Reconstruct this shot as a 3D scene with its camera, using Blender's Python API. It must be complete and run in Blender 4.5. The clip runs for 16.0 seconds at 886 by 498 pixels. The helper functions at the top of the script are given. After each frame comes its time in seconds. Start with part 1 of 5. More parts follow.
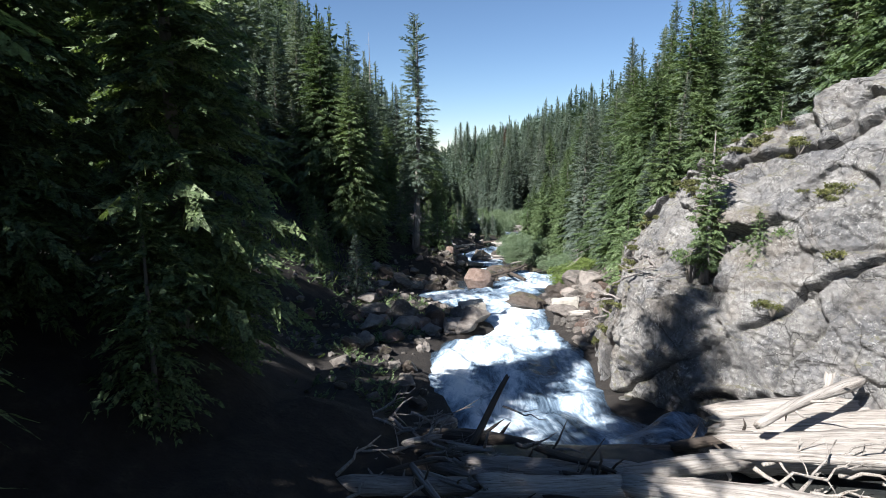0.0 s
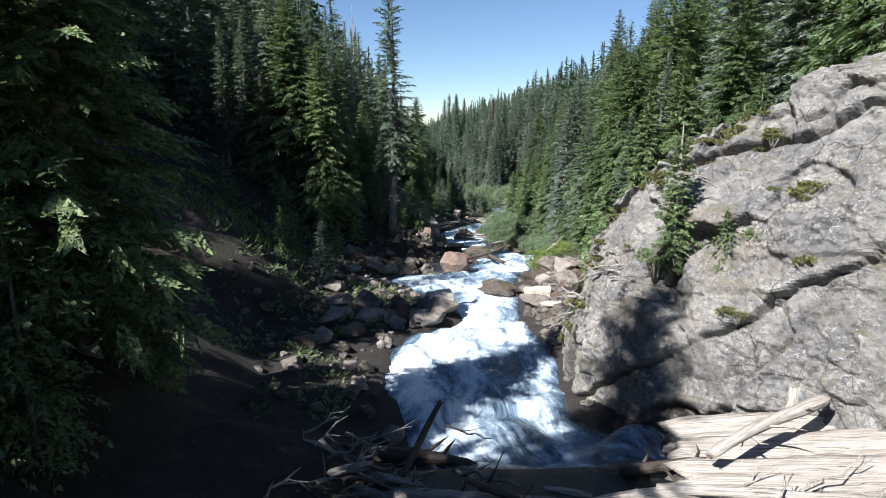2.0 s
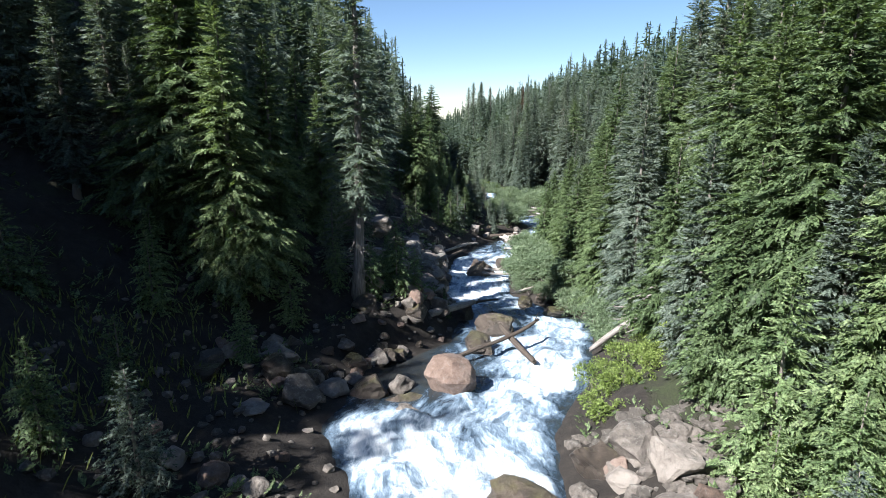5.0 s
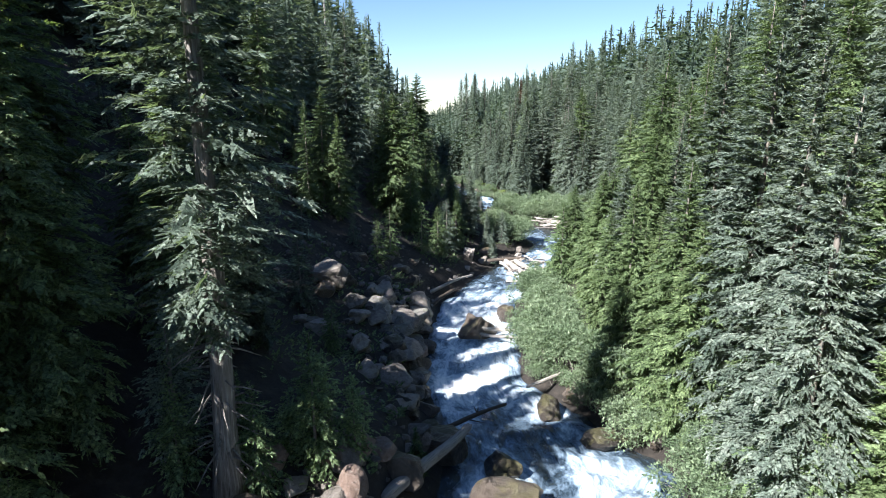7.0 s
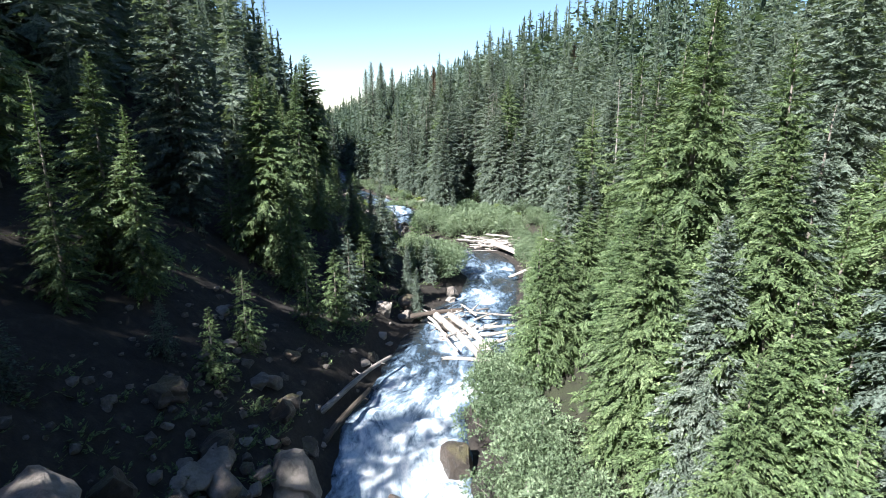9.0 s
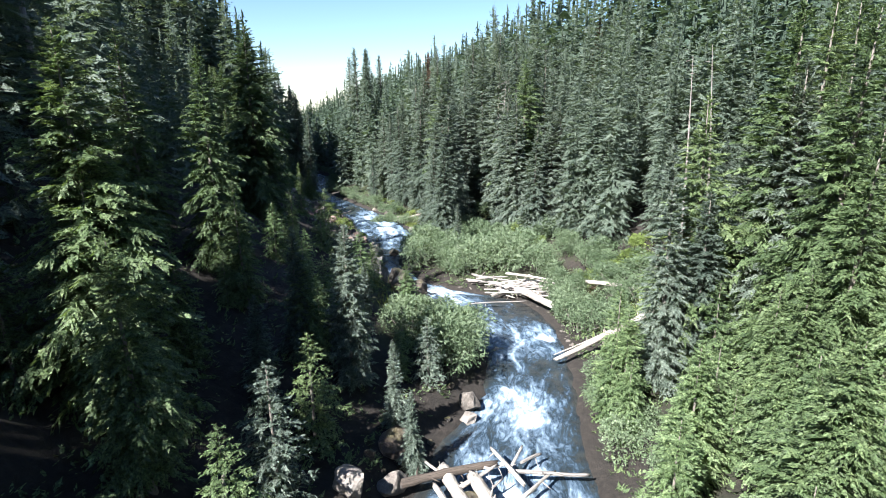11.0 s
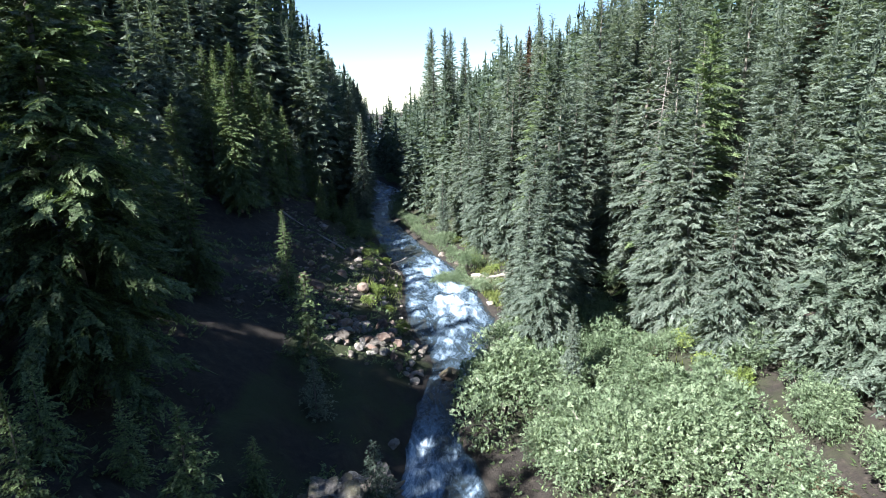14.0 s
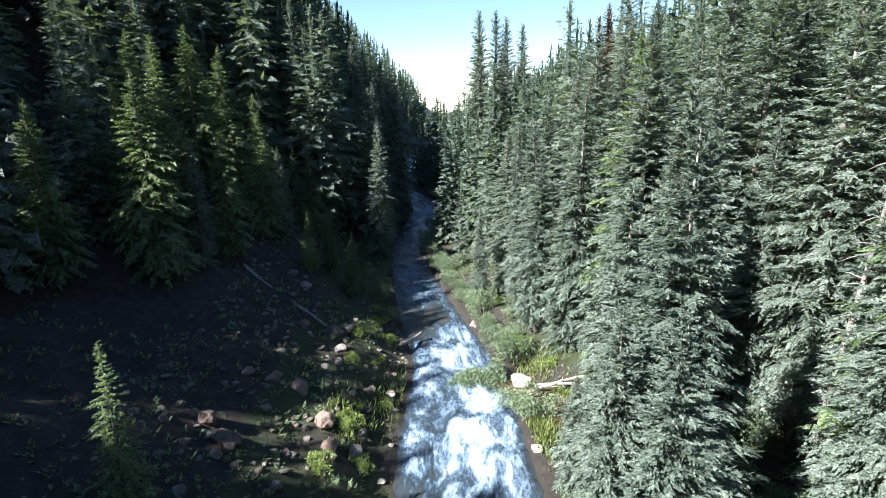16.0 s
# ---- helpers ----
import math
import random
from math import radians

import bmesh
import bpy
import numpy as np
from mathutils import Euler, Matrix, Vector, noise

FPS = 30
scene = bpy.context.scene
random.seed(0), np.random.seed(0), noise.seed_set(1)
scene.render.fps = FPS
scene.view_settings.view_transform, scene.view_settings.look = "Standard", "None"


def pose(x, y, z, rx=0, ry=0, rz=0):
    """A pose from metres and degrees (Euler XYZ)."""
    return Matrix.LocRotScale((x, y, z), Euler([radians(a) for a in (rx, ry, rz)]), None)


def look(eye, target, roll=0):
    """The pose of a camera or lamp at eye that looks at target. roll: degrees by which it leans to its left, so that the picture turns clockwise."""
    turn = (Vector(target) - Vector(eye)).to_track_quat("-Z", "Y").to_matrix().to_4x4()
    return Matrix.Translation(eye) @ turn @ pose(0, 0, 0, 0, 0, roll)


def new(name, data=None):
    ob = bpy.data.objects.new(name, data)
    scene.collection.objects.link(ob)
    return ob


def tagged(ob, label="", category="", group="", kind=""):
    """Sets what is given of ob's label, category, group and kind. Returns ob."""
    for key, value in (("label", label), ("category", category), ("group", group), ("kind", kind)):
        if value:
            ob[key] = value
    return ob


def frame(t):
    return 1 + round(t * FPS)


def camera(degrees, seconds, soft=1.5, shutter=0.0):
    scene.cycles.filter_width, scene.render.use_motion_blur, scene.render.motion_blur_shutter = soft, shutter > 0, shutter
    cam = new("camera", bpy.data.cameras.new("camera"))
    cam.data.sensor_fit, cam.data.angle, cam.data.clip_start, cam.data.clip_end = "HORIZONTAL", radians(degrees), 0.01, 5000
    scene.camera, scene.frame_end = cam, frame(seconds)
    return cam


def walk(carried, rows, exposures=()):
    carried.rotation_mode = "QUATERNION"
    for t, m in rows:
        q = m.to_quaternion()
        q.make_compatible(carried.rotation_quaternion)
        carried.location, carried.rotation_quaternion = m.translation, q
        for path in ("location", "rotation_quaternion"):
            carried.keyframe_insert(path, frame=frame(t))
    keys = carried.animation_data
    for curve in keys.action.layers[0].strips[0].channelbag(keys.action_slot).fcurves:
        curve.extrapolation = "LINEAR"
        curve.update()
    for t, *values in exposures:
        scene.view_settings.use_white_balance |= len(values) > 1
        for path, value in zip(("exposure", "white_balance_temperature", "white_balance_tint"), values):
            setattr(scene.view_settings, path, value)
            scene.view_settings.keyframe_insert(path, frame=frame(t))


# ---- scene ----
cam = camera(76.5, 16.0, 0.55)
METRES, EYE, TILT, LEAN, TURN = 130.0, 8.0, -9.7, 0.0, 0.0
ROWS = [
    (0.0, 0.0, 0.0, 0.0, -0.0, 0.0, 0.0),
    (0.5, 0.0016, -0.0022, 0.0008, -0.53, -1.71, 0.03),
    (1.0, 0.0037, -0.0028, 0.002, -0.86, -2.47, 0.04),
    (1.5, 0.006, -0.0005, 0.0032, -0.86, -2.63, 0.02),
    (2.0, 0.0092, 0.0087, 0.0058, -0.83, -2.81, 0.01),
    (2.5, 0.0121, 0.0218, 0.0088, -0.74, -2.95, -0.02),
    (3.0, 0.0151, 0.0405, 0.0132, -0.62, -3.17, -0.04),
    (3.5, 0.0178, 0.0641, 0.0187, 0.37, -3.36, -0.22),
    (4.0, 0.0203, 0.0914, 0.0246, 2.09, -3.57, -0.6),
    (6.5, 0.0255, 0.2281, 0.0508, 1.52, -4.35, -0.24),
    (7.0, 0.026, 0.2625, 0.0569, 1.28, -4.53, -0.16),
    (7.5, 0.0266, 0.298, 0.0623, 0.2, -4.69, -0.08),
    (8.0, 0.0272, 0.3344, 0.0677, -1.2, -4.81, 0.19),
    (8.5, 0.0278, 0.3716, 0.0731, -4.44, -4.94, 0.65),
    (9.0, 0.029, 0.4095, 0.079, -7.82, -5.09, 1.28),
    (11.5, 0.05, 0.6095, 0.1088, -8.5, -5.75, 2.04),
    (12.0, 0.0556, 0.6504, 0.1152, -8.11, -5.79, 2.09),
    (12.5, 0.0613, 0.6914, 0.1212, -6.24, -5.75, 1.84),
    (13.0, 0.0678, 0.7323, 0.1276, -4.14, -5.74, 1.56),
    (13.5, 0.0741, 0.7728, 0.1341, -1.6, -5.7, 1.22),
    (14.0, 0.0798, 0.8133, 0.1409, 1.44, -5.69, 0.83),
    (14.5, 0.0842, 0.854, 0.1478, 2.43, -5.72, 0.61),
    (15.0, 0.088, 0.8944, 0.1548, 6.01, -5.78, 0.12),
    (15.5, 0.0907, 0.9347, 0.1623, 7.05, -5.78, -0.07),
    (16.0, 0.0928, 0.9706, 0.1708, 7.77, -5.83, -0.26),
]
walk(cam, [(t, pose(0, 0, EYE, TILT, LEAN, TURN) @ pose(METRES * x, METRES * y, METRES * z, 90 + pitch, roll, yaw)) for t, x, y, z, yaw, pitch, roll in ROWS], [(0.0, 1.40), (4.0, 1.55), (7.0, 1.95), (12.5, 2.1), (16.0, 2.3)])

# ---- sky, sun ----
SUN_WAY = Vector((-0.53, -0.50, 0.685)).normalized()
world = bpy.data.worlds.new("sky")
scene.world = world
world.use_nodes = True
wn = world.node_tree
wn.nodes.clear()
sky = wn.nodes.new("ShaderNodeTexSky")
sky.sky_type = 'NISHITA'
sky.sun_disc = False
sky.sun_elevation = math.asin(SUN_WAY.z)
sky.sun_rotation = math.atan2(SUN_WAY.x, SUN_WAY.y)
sky.altitude = 1500
sky.air_density, sky.dust_density, sky.ozone_density = 1.0, 0.0, 5.0
bg = wn.nodes.new("ShaderNodeBackground")
bg.inputs["Strength"].default_value = 0.05
out = wn.nodes.new("ShaderNodeOutputWorld")
wn.links.new(sky.outputs[0], bg.inputs[0])
wn.links.new(bg.outputs[0], out.inputs[0])
sun_data = bpy.data.lights.new("sun", 'SUN')
sun_data.energy, sun_data.angle, sun_data.color = 5.0, radians(0.53), (1.0, 0.98, 0.95)
sun = new("sun", sun_data)
sun.matrix_world = look(SUN_WAY * 100, (0, 0, 0))

# ---- materials ----
def mat(name, rough=0.8):
    m = bpy.data.materials.new(name)
    m.use_nodes = True
    return m, m.node_tree, m.node_tree.nodes["Principled BSDF"]


def node(nt, kind, **inputs):
    n = nt.nodes.new(kind)
    for k, v in inputs.items():
        n.inputs[k.replace("_", " ")].default_value = v
    return n


def noise_tex(nt, scale, detail=5, rough=0.6, vec=None, distort=0.0):
    n = node(nt, "ShaderNodeTexNoise", Scale=scale, Detail=detail, Roughness=rough, Distortion=distort)
    if vec is not None:
        nt.links.new(vec, n.inputs["Vector"])
    return n.outputs["Fac"]


def ramp(nt, fac, stops):
    r = nt.nodes.new("ShaderNodeValToRGB")
    nt.links.new(fac, r.inputs[0])
    el = r.color_ramp.elements
    while len(el) < len(stops):
        el.new(0.5)
    for e, (p, c) in zip(el, stops):
        e.position = p
        e.color = (*c, 1) if len(c) == 3 else (c[0], c[0], c[0], 1)
    return r.outputs[0]


def mix(nt, fac, a, b, mode='MIX'):
    m = nt.nodes.new("ShaderNodeMix")
    m.data_type, m.blend_type = 'RGBA', mode
    for sock, v in ((m.inputs["Factor"], fac), (m.inputs["A"], a), (m.inputs["B"], b)):
        if isinstance(v, bpy.types.NodeSocket):
            nt.links.new(v, sock)
        elif isinstance(v, tuple):
            sock.default_value = (*v, 1)
        else:
            sock.default_value = v
    return m.outputs["Result"]


def maths(nt, op, a, b=0.0):
    m = nt.nodes.new("ShaderNodeMath")
    m.operation = op
    for i, v in enumerate((a, b)):
        if isinstance(v, bpy.types.NodeSocket):
            nt.links.new(v, m.inputs[i])
        else:
            m.inputs[i].default_value = v
    return m.outputs[0]


def bump(nt, bsdf, height, strength=0.5, dist=0.1):
    b = node(nt, "ShaderNodeBump", Strength=strength, Distance=dist)
    nt.links.new(height, b.inputs["Height"])
    nt.links.new(b.outputs[0], bsdf.inputs["Normal"])


def coords(nt, which="Object"):
    return nt.nodes.new("ShaderNodeTexCoord").outputs[which]


def world_pos(nt):
    return nt.nodes.new("ShaderNodeNewGeometry").outputs["Position"]


def foliage(name, dark, mid, light, through_light=0.36, rough=0.55, grain=13.0, holes=False):
    """Needles or leaves: tone varies from plant to plant, from twig to twig, and along the crown."""
    m, nt, b = mat(name)
    geo = nt.nodes.new("ShaderNodeNewGeometry")
    info = nt.nodes.new("ShaderNodeObjectInfo")
    big = noise_tex(nt, 0.33, 2, 0.5, geo.outputs["Position"])
    small = noise_tex(nt, 3.0, 3, 0.6, geo.outputs["Position"])
    v = maths(nt, 'ADD', maths(nt, 'MULTIPLY', geo.outputs["Random Per Island"], 0.34), maths(nt, 'MULTIPLY', small, 0.3))
    v = maths(nt, 'ADD', v, maths(nt, 'MULTIPLY', info.outputs["Random"], 0.25))
    v = maths(nt, 'ADD', v, maths(nt, 'MULTIPLY', big, 0.35))
    col = ramp(nt, v, [(0.3, dark), (0.62, mid), (0.95, light)])
    fine = ramp(nt, noise_tex(nt, grain, 3, 0.75, geo.outputs["Position"]), [(0.36, (0.30,)), (0.52, (1.0,)), (0.66, (1.6,))])
    col = mix(nt, 1.0, col, fine, 'MULTIPLY')
    nt.links.new(col, b.inputs["Base Color"])
    b.inputs["Roughness"].default_value = rough
    b.inputs["Specular IOR Level"].default_value = 0.35
    bump(nt, b, noise_tex(nt, 26, 2, 0.6, geo.outputs["Position"]), 0.6, 0.03)
    t = nt.nodes.new("ShaderNodeBsdfTranslucent")
    nt.links.new(mix(nt, 1.0, col, (1.15, 1.2, 0.6), 'MULTIPLY'), t.inputs[0])
    ms = nt.nodes.new("ShaderNodeMixShader")
    ms.inputs[0].default_value = through_light
    nt.links.new(b.outputs[0], ms.inputs[1])
    nt.links.new(t.outputs[0], ms.inputs[2])
    last = ms.outputs[0]
    if holes:
        # gaps between the needle sprays
        clear = nt.nodes.new("ShaderNodeBsdfTransparent")
        cut = nt.nodes.new("ShaderNodeMixShader")
        nt.links.new(ramp(nt, noise_tex(nt, 10, 3, 0.65, geo.outputs["Position"]), [(0.455, (0.0,)), (0.475, (1.0,))]), cut.inputs[0])
        nt.links.new(clear.outputs[0], cut.inputs[1])
        nt.links.new(last, cut.inputs[2])
        last = cut.outputs[0]
    nt.links.new(last, nt.nodes["Material Output"].inputs[0])
    return m


FIR = foliage("fir_needles", (0.044, 0.068, 0.055), (0.124, 0.163, 0.138), (0.222, 0.262, 0.226), holes=True)
HEMLOCK = foliage("hemlock_needles", (0.040, 0.069, 0.032), (0.112, 0.165, 0.078), (0.200, 0.260, 0.126), holes=True)
YOUNG = foliage("young_needles", (0.055, 0.092, 0.045), (0.140, 0.205, 0.098), (0.250, 0.325, 0.165), holes=True)
WOOD_FIR = foliage("wood_conifer_needles", (0.040, 0.062, 0.048), (0.106, 0.144, 0.116), (0.186, 0.230, 0.188), holes=True)
FAR_FIR = foliage("far_conifer_needles", (0.032, 0.054, 0.040), (0.076, 0.112, 0.086), (0.124, 0.165, 0.126), grain=5.0)
RUST = foliage("rusty_needles", (0.05, 0.035, 0.025), (0.10, 0.065, 0.045), (0.15, 0.10, 0.07))
ALDER = foliage("alder_leaves", (0.062, 0.100, 0.054), (0.138, 0.194, 0.118), (0.235, 0.300, 0.192), 0.3, 0.5, holes=True)
LIME = foliage("lime_leaves", (0.085, 0.123, 0.033), (0.176, 0.242, 0.071), (0.285, 0.356, 0.119), 0.35, 0.5, holes=True)
DRY = foliage("dry_tuft_blades", (0.062, 0.070, 0.026), (0.120, 0.128, 0.048), (0.22, 0.21, 0.10), 0.25, 0.7)
GRASS = foliage("grass_blades", (0.06, 0.085, 0.025), (0.13, 0.17, 0.05), (0.25, 0.27, 0.10), 0.3, 0.6)


def bark_material():
    m, nt, b = mat("bark")
    c = nt.nodes.new("ShaderNodeMapping")
    c.inputs["Scale"].default_value = (9, 9, 1.6)
    nt.links.new(coords(nt), c.inputs[0])
    n1 = noise_tex(nt, 1.6, 6, 0.7, c.outputs[0])
    n2 = noise_tex(nt, 0.5, 3, 0.5, coords(nt))
    col = mix(nt, n2, ramp(nt, n1, [(0.3, (0.05, 0.04, 0.033)), (0.7, (0.19, 0.165, 0.145))]), (0.24, 0.22, 0.20))
    nt.links.new(col, b.inputs["Base Color"])
    b.inputs["Roughness"].default_value = 0.9
    bump(nt, b, n1, 0.9, 0.04)
    return m


def deadwood_material(name, a, bb, c3):
    m, nt, b = mat(name)
    c = nt.nodes.new("ShaderNodeMapping")
    c.inputs["Scale"].default_value = (14, 14, 0.7)
    nt.links.new(coords(nt), c.inputs[0])
    n1 = noise_tex(nt, 1.3, 7, 0.7, c.outputs[0], 0.4)
    n2 = noise_tex(nt, 0.9, 4, 0.6, coords(nt))
    col = ramp(nt, n1, [(0.28, a), (0.5, bb), (0.75, c3)])
    cr = nt.nodes.new("ShaderNodeMapping")
    cr.inputs["Scale"].default_value = (9, 9, 0.45)
    nt.links.new(coords(nt), cr.inputs[0])
    n3 = noise_tex(nt, 2.6, 5, 0.7, cr.outputs[0], 0.6)
    col = mix(nt, ramp(nt, n3, [(0.34, (0.85,)), (0.42, (0.0,))]), col, (a[0] * 0.35, a[1] * 0.33, a[2] * 0.3))
    col = mix(nt, ramp(nt, n2, [(0.5, (0.0,)), (0.72, (0.5,))]), col, (bb[0] * 0.7, bb[1] * 0.6, bb[2] * 0.52))
    nt.links.new(col, b.inputs["Base Color"])
    b.inputs["Roughness"].default_value = 0.85
    bump(nt, b, maths(nt, 'ADD', n1, n3), 1.0, 0.04)
    return m


BARK = bark_material()
DEADWOOD = deadwood_material("weathered_wood", (0.109, 0.091, 0.077), (0.361, 0.328, 0.298), (0.521, 0.491, 0.462))
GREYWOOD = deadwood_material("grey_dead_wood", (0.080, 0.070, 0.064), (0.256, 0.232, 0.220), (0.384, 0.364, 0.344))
PALEBARK = deadwood_material("pale_scaly_bark", (0.056, 0.048, 0.042), (0.176, 0.160, 0.148), (0.368, 0.352, 0.336))
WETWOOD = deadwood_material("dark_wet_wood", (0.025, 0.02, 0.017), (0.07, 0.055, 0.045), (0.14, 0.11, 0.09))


def rock_material(name, dark, mid, light, lichen=0.3, moss=0.0, scale=1.0, patch=(0.31, 0.30, 0.28), stains=0.0):
    m, nt, b = mat(name)
    p = world_pos(nt)
    info = nt.nodes.new("ShaderNodeObjectInfo")
    n1 = noise_tex(nt, 0.55 * scale, 6, 0.65, p, 0.3)
    n2 = noise_tex(nt, 5.0 * scale, 7, 0.7, p)
    n3 = noise_tex(nt, 28 * scale, 4, 0.7, p)
    v = maths(nt, 'ADD', maths(nt, 'MULTIPLY', n1, 0.55), maths(nt, 'MULTIPLY', n2, 0.45))
    v = maths(nt, 'ADD', v, maths(nt, 'MULTIPLY', maths(nt, 'SUBTRACT', info.outputs["Random"], 0.5), 0.22))
    col = ramp(nt, v, [(0.38, dark), (0.50, mid), (0.63, light)])
    spots = ramp(nt, noise_tex(nt, 3.3 * scale, 8, 0.75, p, 0.8), [(0.54, (0.0,)), (0.64, (lichen * 2,))])
    col = mix(nt, spots, col, patch)
    dots = ramp(nt, noise_tex(nt, 11 * scale, 5, 0.7, p), [(0.60, (0.0,)), (0.66, (lichen,))])
    col = mix(nt, dots, col, (0.44, 0.44, 0.42))
    if stains:
        dark_patch = ramp(nt, noise_tex(nt, 0.8, 8, 0.72, p, 1.2), [(0.47, (0.0,)), (0.60, (stains,))])
        col = mix(nt, dark_patch, col, mix(nt, n2, (0.07, 0.072, 0.080), (0.17, 0.17, 0.18)))
    if stains:
        wob = nt.nodes.new("ShaderNodeMixRGB")
        wob.inputs[0].default_value = 0.12
        nt.links.new(p, wob.inputs[1])
        warp = node(nt, "ShaderNodeTexNoise", Scale=1.3, Detail=5)
        nt.links.new(p, warp.inputs["Vector"])
        nt.links.new(warp.outputs["Color"], wob.inputs[2])
        for sc, wd, amt in ((0.55, 0.014, 0.95), (1.7, 0.02, 0.8), (4.2, 0.03, 0.55)):
            vor = node(nt, "ShaderNodeTexVoronoi", Scale=sc)
            vor.feature = 'DISTANCE_TO_EDGE'
            nt.links.new(wob.outputs[0], vor.inputs["Vector"])
            line = ramp(nt, vor.outputs["Distance"], [(0.0, (amt,)), (wd, (0.0,))])
            line = maths(nt, 'MULTIPLY', line, ramp(nt, noise_tex(nt, 0.8, 3, 0.5, p), [(0.40, (0.0,)), (0.55, (1.0,))]))
            col = mix(nt, line, col, (0.04, 0.037, 0.035))
        fleck = ramp(nt, noise_tex(nt, 13, 4, 0.65, p), [(0.54, (0.0,)), (0.60, (0.6,))])
        fleck = maths(nt, 'MULTIPLY', fleck, ramp(nt, noise_tex(nt, 1.6, 4, 0.6, p), [(0.42, (0.0,)), (0.6, (1.0,))]))
        col = mix(nt, fleck, col, (0.48, 0.475, 0.455))
        warm = ramp(nt, noise_tex(nt, 0.4, 5, 0.6, p, 0.8), [(0.5, (0.0,)), (0.68, (0.6,))])
        col = mix(nt, warm, col, mix(nt, n2, (0.09, 0.068, 0.05), (0.29, 0.235, 0.18)))
    if moss:
        geo = nt.nodes.new("ShaderNodeSeparateXYZ")
        nrm = nt.nodes.new("ShaderNodeNewGeometry")
        nt.links.new(nrm.outputs["Normal"], geo.inputs[0])
        mm = maths(nt, 'MULTIPLY', geo.outputs["Z"], noise_tex(nt, 0.9 * scale, 5, 0.65, p))
        mm = ramp(nt, mm, [(0.40, (0.0,)), (0.52, (moss,))])
        col = mix(nt, mm, col, mix(nt, n2, (0.07, 0.075, 0.025), (0.19, 0.165, 0.085)))
    nt.links.new(col, b.inputs["Base Color"])
    b.inputs["Roughness"].default_value = 0.85
    h = maths(nt, 'ADD', maths(nt, 'MULTIPLY', n2, 0.7), maths(nt, 'MULTIPLY', n3, 0.3))
    bump(nt, b, h, 1.0, 0.2 / scale)
    return m


CLIFF = rock_material("grey_lichen_rock", (0.070, 0.067, 0.067), (0.192, 0.184, 0.179), (0.333, 0.322, 0.311), 0.38, 0.55, stains=0.75)
STONE = rock_material("river_stone", (0.086, 0.076, 0.068), (0.194, 0.169, 0.151), (0.310, 0.274, 0.248), 0.25)
REDSTONE = rock_material("reddish_stone", (0.079, 0.054, 0.043), (0.173, 0.119, 0.097), (0.259, 0.194, 0.166), 0.15)
WETSTONE = rock_material("wet_dark_stone", (0.021, 0.018, 0.016), (0.052, 0.042, 0.035), (0.105, 0.084, 0.070), 0.0, 0.5)
WETSTONE.node_tree.nodes["Principled BSDF"].inputs["Roughness"].default_value = 0.35
PALE = rock_material("pale_slab", (0.357, 0.323, 0.281), (0.493, 0.459, 0.408), (0.578, 0.544, 0.493), 0.1)


def ground_material():
    m, nt, b = mat("forest_floor")
    p = world_pos(nt)
    n1 = noise_tex(nt, 0.22, 6, 0.65, p)
    n2 = noise_tex(nt, 2.2, 8, 0.7, p)
    n3 = noise_tex(nt, 14, 5, 0.7, p)
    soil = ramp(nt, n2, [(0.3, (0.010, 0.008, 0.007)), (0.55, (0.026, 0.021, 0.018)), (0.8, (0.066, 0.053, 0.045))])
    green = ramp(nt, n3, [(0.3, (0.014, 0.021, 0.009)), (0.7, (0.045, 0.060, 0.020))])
    att = nt.nodes.new("ShaderNodeAttribute")
    att.attribute_name = "green"
    g = maths(nt, 'ADD', att.outputs["Fac"], maths(nt, 'SUBTRACT', n1, 0.5))
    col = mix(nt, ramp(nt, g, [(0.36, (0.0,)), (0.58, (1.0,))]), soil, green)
    nt.links.new(col, b.inputs["Base Color"])
    b.inputs["Roughness"].default_value = 0.95
    bump(nt, b, maths(nt, 'ADD', n2, maths(nt, 'MULTIPLY', n3, 0.5)), 1.0, 0.15)
    return m


